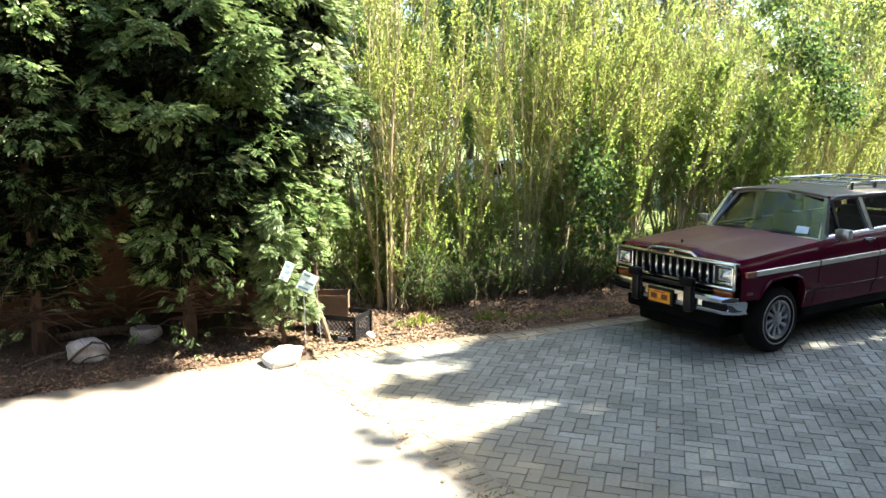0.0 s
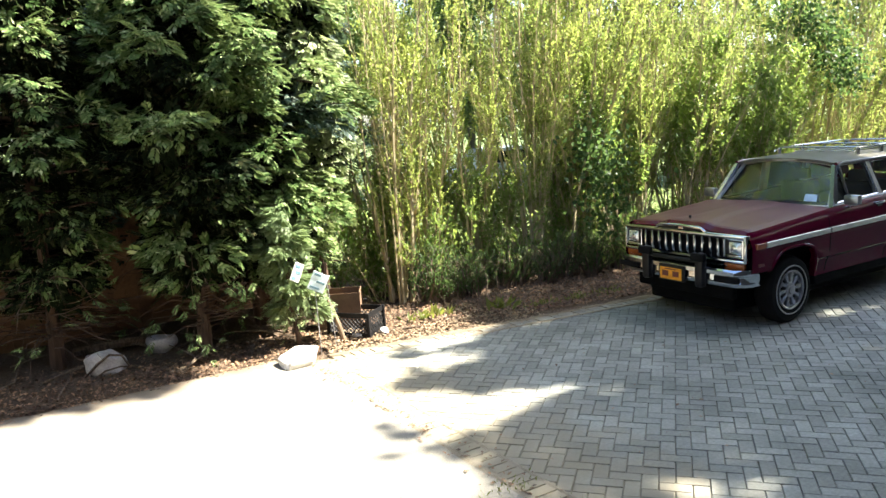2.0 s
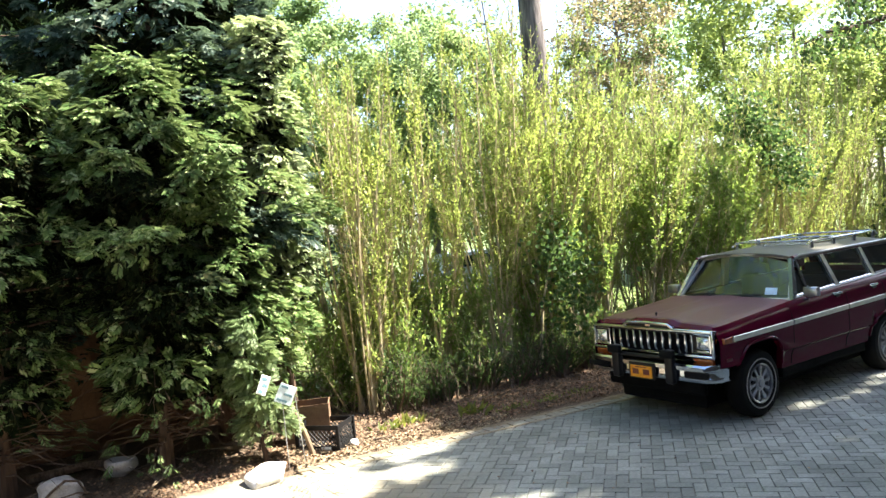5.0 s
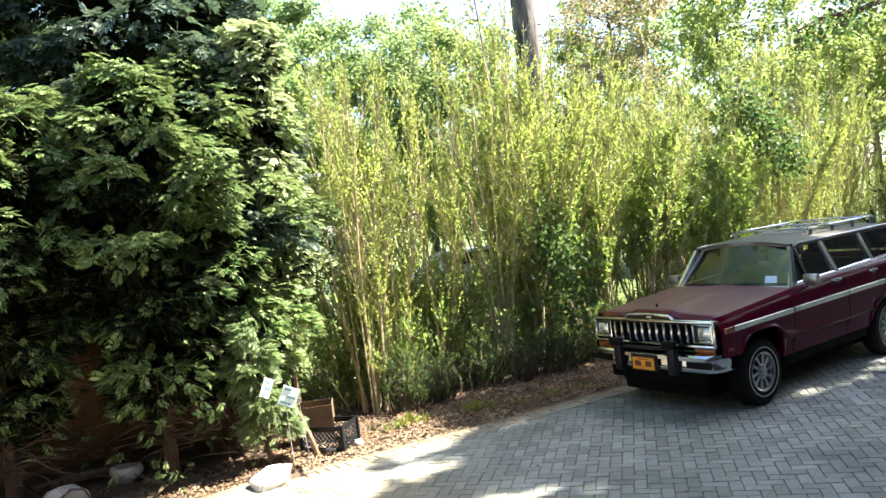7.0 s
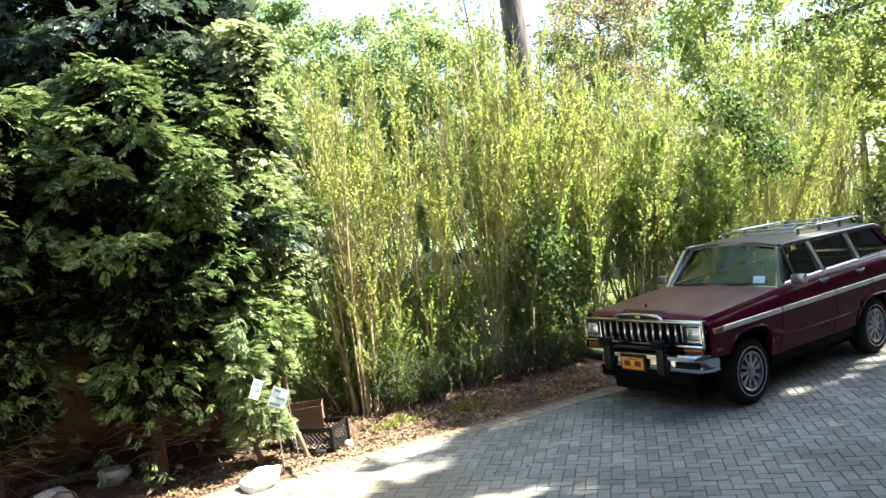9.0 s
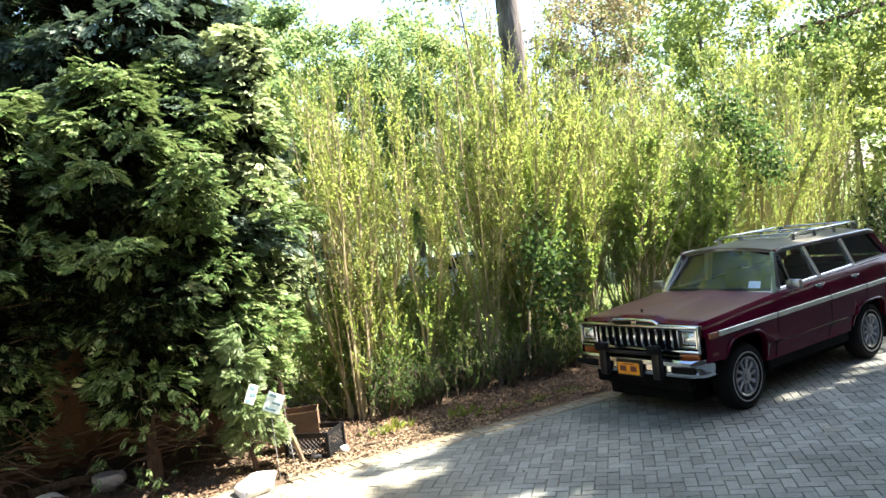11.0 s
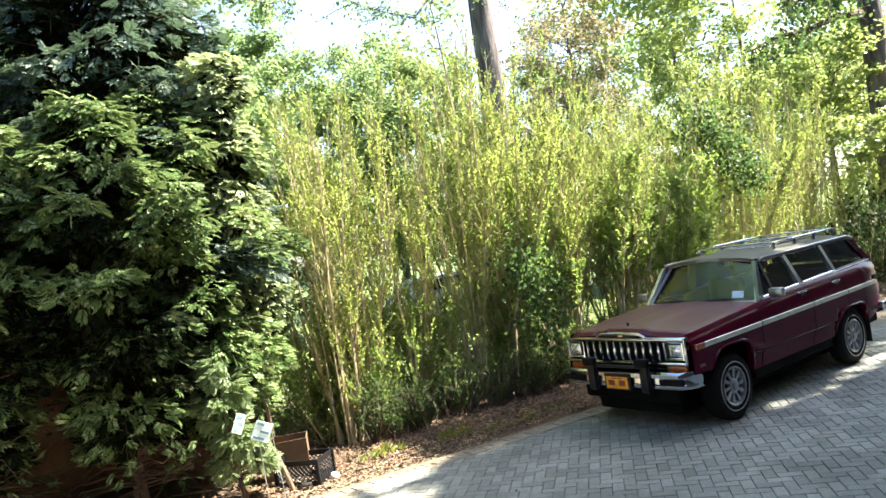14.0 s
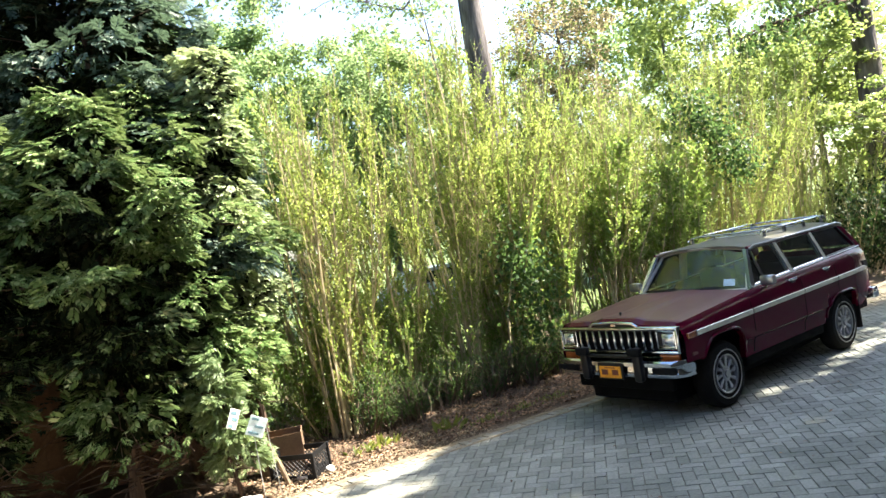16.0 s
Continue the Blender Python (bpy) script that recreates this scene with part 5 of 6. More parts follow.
    pl = part("number_plate", box((-0.075, YC - 0.135, 0.495), (-0.067, YC + 0.165, 0.625), 0.003), M_plate, car, "orange number plate with dark bars")
    for a, b in ((-0.10, -0.015), (0.045, 0.13)):
        part("plate_bar", box((-0.078, YC + a, 0.53), (-0.074, YC + b, 0.59), 0.001), M_plate_ink, pl)
    part("plate_bar", box((-0.078, YC - 0.06, 0.604), (-0.074, YC + 0.09, 0.616), 0.001), M_plate_ink, pl)
    part("plate_holder", box((-0.065, YC - 0.16, 0.48), (-0.035, YC + 0.19, 0.66), 0.006), M_black, car)
    # rear bumper
    part("rear_bumper", box((4.47, YC - 0.88, 0.50), (4.62, YC + 0.88, 0.66), 0.03), M_chrome, car, "chrome rear bumper", smooth=True)


def build_wheel(car, x, side):
    y_out = YC + side * (HALF - 0.045)
    R = 0.365

    def lathe(prof, n=36):
        bm = bmesh.new()
        rings = []
        for k in range(n):
            a = 2 * math.pi * k / n
            rings.append([bm.verts.new((x + r * math.cos(a), y_out - side * d, R + r * math.sin(a))) for r, d in prof])
        for i in range(n):
            for j in range(len(prof) - 1):
                bm.faces.new((rings[i][j], rings[i][j + 1], rings[(i + 1) % n][j + 1], rings[(i + 1) % n][j]))
        return bm

    tyre = lathe([(0.205, 0.20), (0.33, 0.215), (0.355, 0.19), (0.365, 0.15), (0.365, 0.06), (0.355, 0.025), (0.33, 0.0), (0.28, -0.006), (0.225, 0.004), (0.205, 0.02)])
    wheel = part("wheel", tyre, M_rubber, car, "tyre with a thin white band", smooth=True)
    part("white_band", lathe([(0.254, -0.0075), (0.257, -0.0115), (0.265, -0.0115), (0.268, -0.0065)]), M_white, wheel, smooth=True)
    part("rim", lathe([(0.212, 0.004), (0.214, -0.004), (0.205, -0.008), (0.192, 0.0), (0.188, 0.03), (0.175, 0.035), (0.172, 0.06)]), M_alloy, wheel, "machined alloy rim", smooth=True)
    part("rim_well", lathe([(0.176, 0.055), (0.0005, 0.06)]), M_under, wheel)
    sp = bmesh.new()
    for k in range(10):
        m = Matrix.Translation((x, y_out, R)) @ Matrix.Rotation(2 * math.pi * k / 10, 4, 'Y')
        d = -side
        vs = add_box(sp, (0.055, min(d * 0.012, d * 0.05), -0.011), (0.186, max(d * 0.012, d * 0.05), 0.011), 0.005)
        for v in vs:
            v.co.z *= 1.0 + 1.35 * (v.co.x - 0.055) / 0.131
            v.co.z += 0.022 * (v.co.x - 0.055) / 0.131
            v.co = m @ v.co
    part("spokes", sp, M_alloy, wheel, smooth=True)
    part("hub_cap", lathe([(0.084, 0.05), (0.082, 0.014), (0.066, 0.004), (0.046, 0.002), (0.042, -0.014), (0.0005, -0.018)]), M_alloy, wheel, smooth=True)


def build_car():
    car = thing("estate_car", (2.3, YC, 0), "old boxy burgundy estate car parked on grey herringbone pavers", "car")
    build_body(car)
    build_hood(car)
    build_cabin(car)
    build_front(car)
    for x in (0.80, 3.56):
        for side in (-1, 1):
            build_wheel(car, x, side)
        part("axle", tube([(x, YC - 0.7, 0.36), (x, YC + 0.7, 0.36)], 0.05, 8), M_under, car)
    # Near-black boxes, lowered and widened to deepen the shade under the car.
    ub = bmesh.new()
    add_box(ub, (0.22, YC - 0.58, 0.17), (4.4, YC + 0.58, 0.62), 0.03)
    add_box(ub, (1.27, YC - 0.82, 0.32), (3.08, YC + 0.82, 0.52), 0.03)
    add_box(ub, (4.02, YC - 0.78, 0.40), (4.45, YC + 0.78, 0.60), 0.03)
    add_box(ub, (0.10, YC - 0.66, 0.60), (1.6, YC + 0.66, 0.98), 0.02)
    part("chassis", ub, M_under, car)
    # Near-black panel standing for the air dam and the shade below the bumper.
    part("front_valance_shade", box((0.10, YC - 0.66, 0.33), (0.18, YC + 0.66, 0.56), 0.03), M_under, car)
    for x in (0.80, 3.56):
        for side in (-1, 1):
            y0, y1 = sorted((YC + side * 0.60, YC + side * 0.63))
            part("wheel_well", box((x - 0.47, y0, 0.40), (x + 0.47, y1, 0.98)), M_under, car)
            y0, y1 = sorted((YC + side * 0.62, YC + side * 0.86))
            part("wheel_well", box((x - 0.46, y0, 0.86), (x + 0.46, y1, 0.88)), M_under, car)
    for side in (-1, 1):
        y = YC + side * 0.74
        part("mud_flap", box((3.99, y - 0.13, 0.20), (4.005, y + 0.13, 0.62), 0.004), M_rubber, car)


build_car()
# ---- things beside the driveway ----
M_crate = plain("black_crate_plastic", (0.006, 0.006, 0.007), 0.55, spec=0.2)
M_carton = surface("brown_cardboard", (0.12, 0.066, 0.036), (0.20, 0.12, 0.066), 4, 80, 0.85, bumps=0.1)
M_rock = surface("pale_rock", (0.40, 0.36, 0.33), (0.60, 0.57, 0.53), 7, 50, 0.9, bumps=0.6, dist=0.01)
M_rock_white = surface("white_rock", (0.62, 0.60, 0.57), (0.78, 0.77, 0.75), 6, 50, 0.9, bumps=0.5, dist=0.01)
M_sign = surface("pale_blue_board", (0.55, 0.68, 0.70), (0.68, 0.78, 0.80), 9, 80, 0.6, bumps=0.03)
M_paper = surface("white_board", (0.70, 0.70, 0.70), (0.80, 0.80, 0.80), 9, 80, 0.6, bumps=0.03)
M_stake = bark_material("weathered_stake", (0.11, 0.075, 0.05), (0.27, 0.20, 0.13), 18, 0.004)
M_teal = plain("faded_teal_bar", (0.12, 0.22, 0.26), 0.6)
M_wire = plain("galvanised_wire", (0.4, 0.4, 0.4), 0.4, 0.8)


def build_crate():
    """A plastic crate: corner posts, rims and walls of crossed diagonal bars."""
    L, D, H = 0.50, 0.40, 0.28
    m = pose(-2.90, 2.74, 0.02, 0, 0, -52 + 180)
    root = thing("milk_crate", (-2.90, 2.74, 0.02), "black plastic milk crate with lattice sides beside the driveway", "crate")

    def wall(p, q):
        p, q = Vector(p), Vector(q)
        n = (q - p).length
        bm = bmesh.new()
        u = (q - p).normalized()
        side = Vector((-u.y, u.x, 0)) * 0.006
        for z0, z1 in ((0.0, 0.05), (H - 0.055, H)):
            lo = [p - side, q - side, q + side, p + side]
            a = [bm.verts.new(m @ (v + Vector((0, 0, z0)))) for v in lo]
            b = [bm.verts.new(m @ (v + Vector((0, 0, z1)))) for v in lo]
            for j in range(4):
                bm.faces.new((a[j], a[(j + 1) % 4], b[(j + 1) % 4], b[j]))
            bm.faces.new(a[::-1])
            bm.faces.new(b)
        k = int(n / 0.05)
        h = H - 0.11
        for s in range(-3, k + 1):
            for sgn in (0, 1):
                x0, x1 = s * n / k, s * n / k + h * 0.9
                c0, c1 = max(0, x0), min(n, x1)
                if c1 - c0 < 0.01:
                    continue
                t0, t1 = (c0 - x0) / (x1 - x0), (c1 - x0) / (x1 - x0)
                za, zb = (0.05 + h * t0, 0.05 + h * t1) if sgn == 0 else (0.05 + h * (1 - t0), 0.05 + h * (1 - t1))
                add_tube(bm, [m @ (p + u * c0 + Vector((0, 0, za))), m @ (p + u * c1 + Vector((0, 0, zb)))], 0.006, 4)
        return bm

    cs = [(0, 0, 0), (L, 0, 0), (L, -D, 0), (0, -D, 0)]
    for a, b in zip(cs, cs[1:] + cs[:1]):
        part("lattice_wall", wall(a, b), M_crate, root)
    for c in cs:
        part("corner_post", box((c[0] - 0.02, c[1] - 0.02, 0), (c[0] + 0.02, c[1] + 0.02, H + 0.004), 0.006, m), M_crate, root)
    part("crate_floor", box((0, -D, 0.005), (L, 0, 0.02), 0.0, m), M_crate, root)
    part("rim_label", box((L * 0.18, 0.007, 0.008), (L * 0.42, 0.010, 0.045), 0.0, m), M_paper, root, "pale worn label strip")


build_crate()


def build_carton():
    m = pose(-2.93, 3.42, 0.0, 0, 0, -28)
    root = thing("cardboard_carton", (-2.93, 3.42, 0.0), "open brown cardboard carton standing behind the crate", "carton")
    w, d, h = 0.25, 0.17, 0.46
    for lo, hi in (((-w, -d, 0.02), (w, -d + 0.006, h)), ((-w, d - 0.006, 0.02), (w, d, h)), ((-w, -d, 0.02), (-w + 0.006, d, h)), ((w - 0.006, -d, 0.02), (w, d, h))):
        part("side_panel", box(lo, hi, 0.0, m), M_carton, root)
    part("bottom_panel", box((-w, -d, 0.012), (w, d, 0.02), 0.0, m), M_carton, root)
    for sx, a in ((-1, -100), (1, 100)):
        mm = m @ Matrix.Translation((sx * w, 0, h)) @ Matrix.Rotation(radians(a), 4, 'Y')
        lo, hi = ((-0.16, -d, 0.0), (0.0, d, 0.005)) if sx < 0 else ((0.0, -d, 0.0), (0.16, d, 0.005))
        part("flap", box(lo, hi, 0.0, mm), M_carton, root)


build_carton()


def build_sign():
    root = thing("yard_sign", (-3.42, 2.66, 0.0), "tilted pale blue yard sign on wire legs half hidden by branches", "sign")
    m = pose(-3.485, 2.64, 0.775, 0, 27, -18)
    board = part("sign_board", box((-0.088, -0.006, -0.10), (0.088, 0.006, 0.10), 0.003, m), M_sign, root)
    for a, b, z in ((-0.07, 0.00, 0.07), (-0.02, 0.07, 0.0), (-0.07, 0.04, -0.07)):
        part("print_leaf_bar", box((a, -0.010, z - 0.012), (b, -0.006, z + 0.012), 0.0, m), M_teal, board, "dark bar: print on one board, leaf cover on the other")
    side = pose(-3.68, 2.72, 0.90, 0, 27, 10)
    part("second_board", box((-0.055, -0.005, -0.10), (0.055, 0.005, 0.10), 0.003, side), M_paper, root, "white board")
    # Bars added to the white board stand for leaves and dark gaps across it.
    for a, b, z in ((-0.045, 0.02, 0.06), (-0.02, 0.045, 0.0), (-0.045, 0.01, -0.07)):
        part("print_leaf_bar", box((a, -0.009, z - 0.018), (b, -0.005, z + 0.018), 0.0, side), M_teal, board, "dark bar: print on one board, leaf cover on the other")
    for x in (-0.09, 0.09):
        part("wire_leg", tube([(-3.42 + x, 2.66, -0.03), (-3.45 + x * 0.8, 2.655, 0.74)], 0.004, 5), M_wire, root)
    st = thing("wooden_stake", (-3.15, 2.88, 0.0), "weathered wooden stake leaning beside the crate", "stake")
    part("shaft", tube([(-3.14, 2.86, -0.02), (-3.20, 2.88, 0.22), (-3.27, 2.92, 0.47)], [0.026, 0.028, 0.022], 7), M_stake, st, smooth=True)
    part("tip", tube([(-3.27, 2.92, 0.465), (-3.285, 2.925, 0.50)], [0.022, 0.008], 7), M_stake, st, smooth=True)


build_sign()


def build_rock(name, loc, size, material, label, seed, group="rocks edging the driveway", blocky=0.7):
    rng = np.random.default_rng(seed)
    bm = bmesh.new()
    bmesh.ops.create_icosphere(bm, subdivisions=4, radius=1.0)
    planes = [(unit(rng, 1)[0], rng.uniform(0.62, 0.95)) for _ in range(12)]
    for v in bm.verts:
        p = np.array(v.co)
        p = np.sign(p) * np.abs(p) ** blocky
        for n, d in planes:
            s = p @ n
            if s > d:
                p = p - n * (s - d) * 0.92
        p = p * (1 + 0.07 * noise.noise(tuple(p * 2.5 + seed)) + 0.03 * noise.noise(tuple(p * 9 + seed)))
        v.co = Vector((loc[0] + p[0] * size[0], loc[1] + p[1] * size[1], loc[2] + p[2] * size[2]))
    ob = part(name, bm, material, smooth=True)
    return tagged(ob, label, "rock", group)


build_rock("rock", (-5.52, 3.60, 0.10), (0.20, 0.17, 0.155), M_rock, "pale angular rock wrapped by a dark root", 3)
build_rock("rock", (-3.82, 2.47, 0.07), (0.21, 0.18, 0.13), M_rock_white, "sunlit white flat-topped rock at the concrete edge", 6, blocky=0.5)
build_rock("rock", (-4.88, 4.0, 0.08), (0.17, 0.15, 0.14), M_rock, "dim grey rock under the evergreens", 8)
build_rock("rock", (-2.68, 2.80, 0.04), (0.05, 0.04, 0.05), M_rock_white, "small white stone beside the black crate", 9)
root_ob = part("dead_root", tube([(-5.75, 3.50, 0.02), (-5.62, 3.42, 0.16), (-5.50, 3.40, 0.24), (-5.38, 3.44, 0.20), (-5.31, 3.55, 0.05), (-5.2, 3.6, 0.0)],
                                 [0.010, 0.014, 0.014, 0.012, 0.010, 0.006], 6), M_wood_dead, smooth=True)
tagged(root_ob, "thin dark root curling over the pale rock", "root")
root_ob = part("dead_root", tube([(-5.66, 3.40, 0.02), (-5.56, 3.37, 0.09), (-5.40, 3.39, 0.10), (-5.27, 3.50, 0.04)], [0.008, 0.010, 0.009, 0.005], 6), M_wood_dead, smooth=True)
tagged(root_ob, "thin dark root curling over the pale rock", "root")


def build_fence():
    """A low brown board fence in the dark behind the evergreens."""
    root = thing("board_fence", (-6.5, 5.25, 0.0), "brown wooden board fence in deep shade behind evergreens", "fence")
    bm = box((-0.0715, -0.011, 0.0), (0.0715, 0.011, 1.5), 0.004)
    first = None
    for k in range(54):
        x = -10.2 + k * 0.142
        if first is None:
            first = part("board", bm, M_fence, root)
            me = first.data
            ob = first
        else:
            ob = new("board", me)
            ob.parent = root
            ob.matrix_parent_inverse = Matrix.Translation(-Vector(root.location))
        ob.location = (x, 5.25 + 0.004 * math.sin(k * 3), 0.02 * math.sin(k * 1.7))
    for z in (0.35, 0.95):
        part("rail", box((-10.3, 5.20, z), (-2.5, 5.238, z + 0.09)), M_fence, root)
    for x in (-9.9, -7.5, -5.1, -2.7):
        part("post", box((x - 0.045, 5.265, -0.05), (x + 0.045, 5.355, 1.55), 0.004), M_fence, root)


build_fence()


def build_far_car():
    """A pale saloon standing beyond the lawn, glimpsed between the stems."""
    m = pose(7.7, 15.2, 0.0, 0, 0, 8)
    root = thing("parked_car", (7.7, 15.2, 0.0), "pale silver-blue parked car beyond the lawn", "car")
    paint = plain("pale_silver_paint", (0.55, 0.60, 0.66), 0.3, 0.0, 0.5, 0.6)
    glass = plain("dark_car_glass", (0.02, 0.025, 0.03), 0.08)
    rubber = plain("black_tyre", (0.02, 0.02, 0.02), 0.8)

    def loft(rows):
        bm = bmesh.new()
        rings = [[bm.verts.new(m @ Vector((x, y, z))) for y, z in ((-w, lo), (w, lo), (w * 0.97, hi), (-w * 0.97, hi))] for x, w, lo, hi in rows]
        for r0, r1 in zip(rings, rings[1:]):
            for k in range(4):
                bm.faces.new((r0[k], r0[(k + 1) % 4], r1[(k + 1) % 4], r1[k]))
        bm.faces.new(rings[0][::-1])
        bm.faces.new(rings[-1])
        return bm
    part("body", loft([(-2.2, 0.78, 0.30, 0.62), (-2.1, 0.85, 0.22, 0.80), (-0.9, 0.88, 0.20, 0.92), (1.5, 0.88, 0.20, 0.95), (2.1, 0.84, 0.24, 0.92), (2.2, 0.78, 0.32, 0.75)]), paint, root)
    part("roof", loft([(-0.95, 0.80, 0.90, 0.94), (-0.35, 0.70, 0.90, 1.40), (0.9, 0.70, 0.90, 1.43), (1.6, 0.78, 0.90, 0.97)]), paint, root)
    for a, b in ((-0.55, 0.15), (0.22, 0.95)):
        for s in (-1, 1):
            part("side_window", box((a, s * 0.775 - 0.02, 0.98), (b, s * 0.775 + 0.02, 1.32), 0.0, m), glass, root)
    for x in (-1.35, 1.35):
        for s in (-1, 1):
            part("wheel", tube([m @ Vector((x, s * 0.70, 0.31)), m @ Vector((x, s * 0.90, 0.31))], 0.31, 20), rubber, root)


build_far_car()


# ---- litter, sticks, weeds ----
def build_litter():
    rng = np.random.default_rng(7)
    C = []
    for _ in range(22000):
        r = rng.random()
        if r < 0.78:
            x = rng.uniform(-3.5, 6.0)
            y = kerb_y(x) + 0.22 + (abs(rng.normal()) * 0.8 if rng.random() < 0.6 else rng.uniform(0, 1.9))
        else:
            x = rng.uniform(-7.5, -2.8)
            y = 2.66 + abs(rng.normal()) * 0.6
        C.append((x, y, ground_height(x, y) + 0.012 + 0.02 * rng.random()))
    n = len(C)
    ob = part("leaf_litter", leaves_mesh("leaf_litter", C, unit(rng, n) * (1, 1, 0.25), unit(rng, n) * 0.6 + (0, 0, 1), rng.uniform(0.022, 0.060, n),
                                         rng.uniform(0.015, 0.038, n)), M_litter)
    tagged(ob, "dry tan and brown leaf litter on the soil", "leaf litter", kind="stuff")
    C = []
    for _ in range(1700):
        x = -3.45 + 2.6 * rng.random() ** 1.3
        y = kerb_y(x) + 0.06 + abs(rng.normal()) * 0.42
        C.append((x, y, ground_height(x, y) + 0.03 + 0.012 * rng.random()))
    n = len(C)
    ob = part("bleached_litter", leaves_mesh("bleached_litter", C, unit(rng, n) * (1, 1, 0.2), unit(rng, n) * 0.5 + (0, 0, 1), rng.uniform(0.02, 0.055, n),
                                             rng.uniform(0.012, 0.030, n)), M_litter_pale)
    tagged(ob, "sun-bleached pale leaves along the paving edge", "leaf litter", kind="stuff")
    C = []
    for _ in range(520):
        r = rng.random()
        if r < 0.55:
            y = rng.uniform(-1.6, 2.4)
            x = -3.72 + rng.normal() * 0.07 + 0.25 * (rng.random() < 0.25) * rng.random()
        elif r < 0.8:
            x = rng.uniform(-3.6, 0.5)
            y = kerb_y(x) - abs(rng.normal()) * 0.12
        else:
            x, y = rng.uniform(-4.6, 2), rng.uniform(-1.5, 2.6)
        C.append((x, y, 0.008 + 0.006 * rng.random()))
    n = len(C)
    ob = part("loose_leaves", leaves_mesh("loose_leaves", C, unit(rng, n) * (1, 1, 0.1), unit(rng, n) * 0.3 + (0, 0, 1), rng.uniform(0.015, 0.05, n),
                                          rng.uniform(0.012, 0.03, n)), M_litter)
    tagged(ob, "scattered dry leaves and seed husks on the paving", "leaf litter", kind="stuff")


build_litter()


def build_sticks():
    rng = np.random.default_rng(17)
    for k in range(26):
        x, y = rng.uniform(-6.6, -3.0), rng.uniform(3.1, 4.6)
        a, ln = rng.uniform(0, math.pi), rng.uniform(0.25, 0.8)
        z = ground_height(x, y) + 0.03
        dx, dy = math.cos(a) * ln / 2, math.sin(a) * ln / 2
        r = rng.uniform(0.006, 0.016)
        lift = rng.uniform(0.0, 0.16)
        ob = part("stick", tube([(x - dx, y - dy, z), (x, y, z + lift * 0.4 + 0.02), (x + dx, y + dy, z + lift)], [r, r * 0.8, r * 0.4], 5), M_wood_dead, smooth=True)
        tagged(ob, "dead grey-brown stick lying under the evergreens", "stick", "dead sticks on the soil")
    log = part("stick", tube([(-5.75, 4.35, 0.10), (-5.2, 4.25, 0.13), (-4.7, 4.15, 0.10)], [0.05, 0.055, 0.04], 8), M_wood_dead, smooth=True)
    tagged(log, "thick dead limb lying on dark soil", "stick", "dead sticks on the soil")
    ob = part("stick", tube([(-2.55, 2.83, 0.03), (-2.25, 2.70, 0.035)], 0.012, 6), M_wood_dead, smooth=True)
    tagged(ob, "short stick lying beside the crate", "stick", "dead sticks on the soil")


build_sticks()


def build_weed(loc, seed, blades, height, label):
    rng = np.random.default_rng(seed)
    C, W = [], []
    for k in range(blades):
        d = unit(rng, 1)[0]
        d[2] = abs(d[2]) + 0.5
        d = d / np.linalg.norm(d)
        ln = height * rng.uniform(0.5, 1.1)
        p = np.array(loc) + rng.normal(size=3) * (0.22, 0.10, 0) * (0.5 + height)
        p[2] = max(loc[2], ground_height(p[0], p[1]))
        C.append(p + d * ln * 0.5)
        W.append(d * ln)
    n = len(C)
    W = np.array(W)
    ln = np.linalg.norm(W, axis=1)
    ob = part("weed_clump", leaves_mesh("weed_clump", C, W, unit(rng, n), ln, 0.25 * ln), M_weed)
    tagged(ob, label, "weed", "weeds at the paving edge", "stuff")


build_weed((-3.72, -1.02, 0.0), 1, 60, 0.04, "small green weed growing in the paving joint")
build_weed((-3.70, -1.38, 0.0), 2, 30, 0.03, "small green weed growing in the paving joint")
build_weed((-1.95, 3.0, 0.03), 3, 70, 0.16, "yellow-green weed clump on leaf litter")
build_weed((-0.55, 2.55, 0.02), 4, 80, 0.07, "green weed clump along the paving edge")
build_weed((-0.05, 2.5, 0.02), 5, 80, 0.07, "green weed clump along the paving edge")
build_weed((0.45, 2.45, 0.02), 6, 60, 0.07, "green weed clump along the paving edge")
build_weed((-1.0, 2.75, 0.02), 7, 24, 0.22, "green weed clump along the paving edge")


# ---- pavers, last ----
M_drift_brown = surface("washed_soil", (0.12, 0.09, 0.055), (0.22, 0.175, 0.115), 8, 120, 0.95, bumps=0.5)
M_drift = surface("pale_sand", (0.20, 0.165, 0.105), (0.30, 0.26, 0.19), 6, 160, 0.95, bumps=0.4)


def clip(poly, nx, ny, d):
    """Keep the part of a polygon where nx*x + ny*y <= d."""
    out = []
    for i, p in enumerate(poly):
        q = poly[(i + 1) % len(poly)]
        a, b = nx * p[0] + ny * p[1] - d, nx * q[0] + ny * q[1] - d
        if a <= 0:
            out.append(p)
        if (a < 0 < b) or (b < 0 < a):
            s = a / (a - b)
            out.append((p[0] + (q[0] - p[0]) * s, p[1] + (q[1] - p[1]) * s))
    return out


def shrink(poly, d):
    cx, cy = sum(p[0] for p in poly) / len(poly), sum(p[1] for p in poly) / len(poly)
    out = []
    for x, y in poly:
        r = math.hypot(x - cx, y - cy)
        k = max(0.0, (r - d * 1.3) / r) if r else 0
        out.append((cx + (x - cx) * k, cy + (y - cy) * k))
    return out


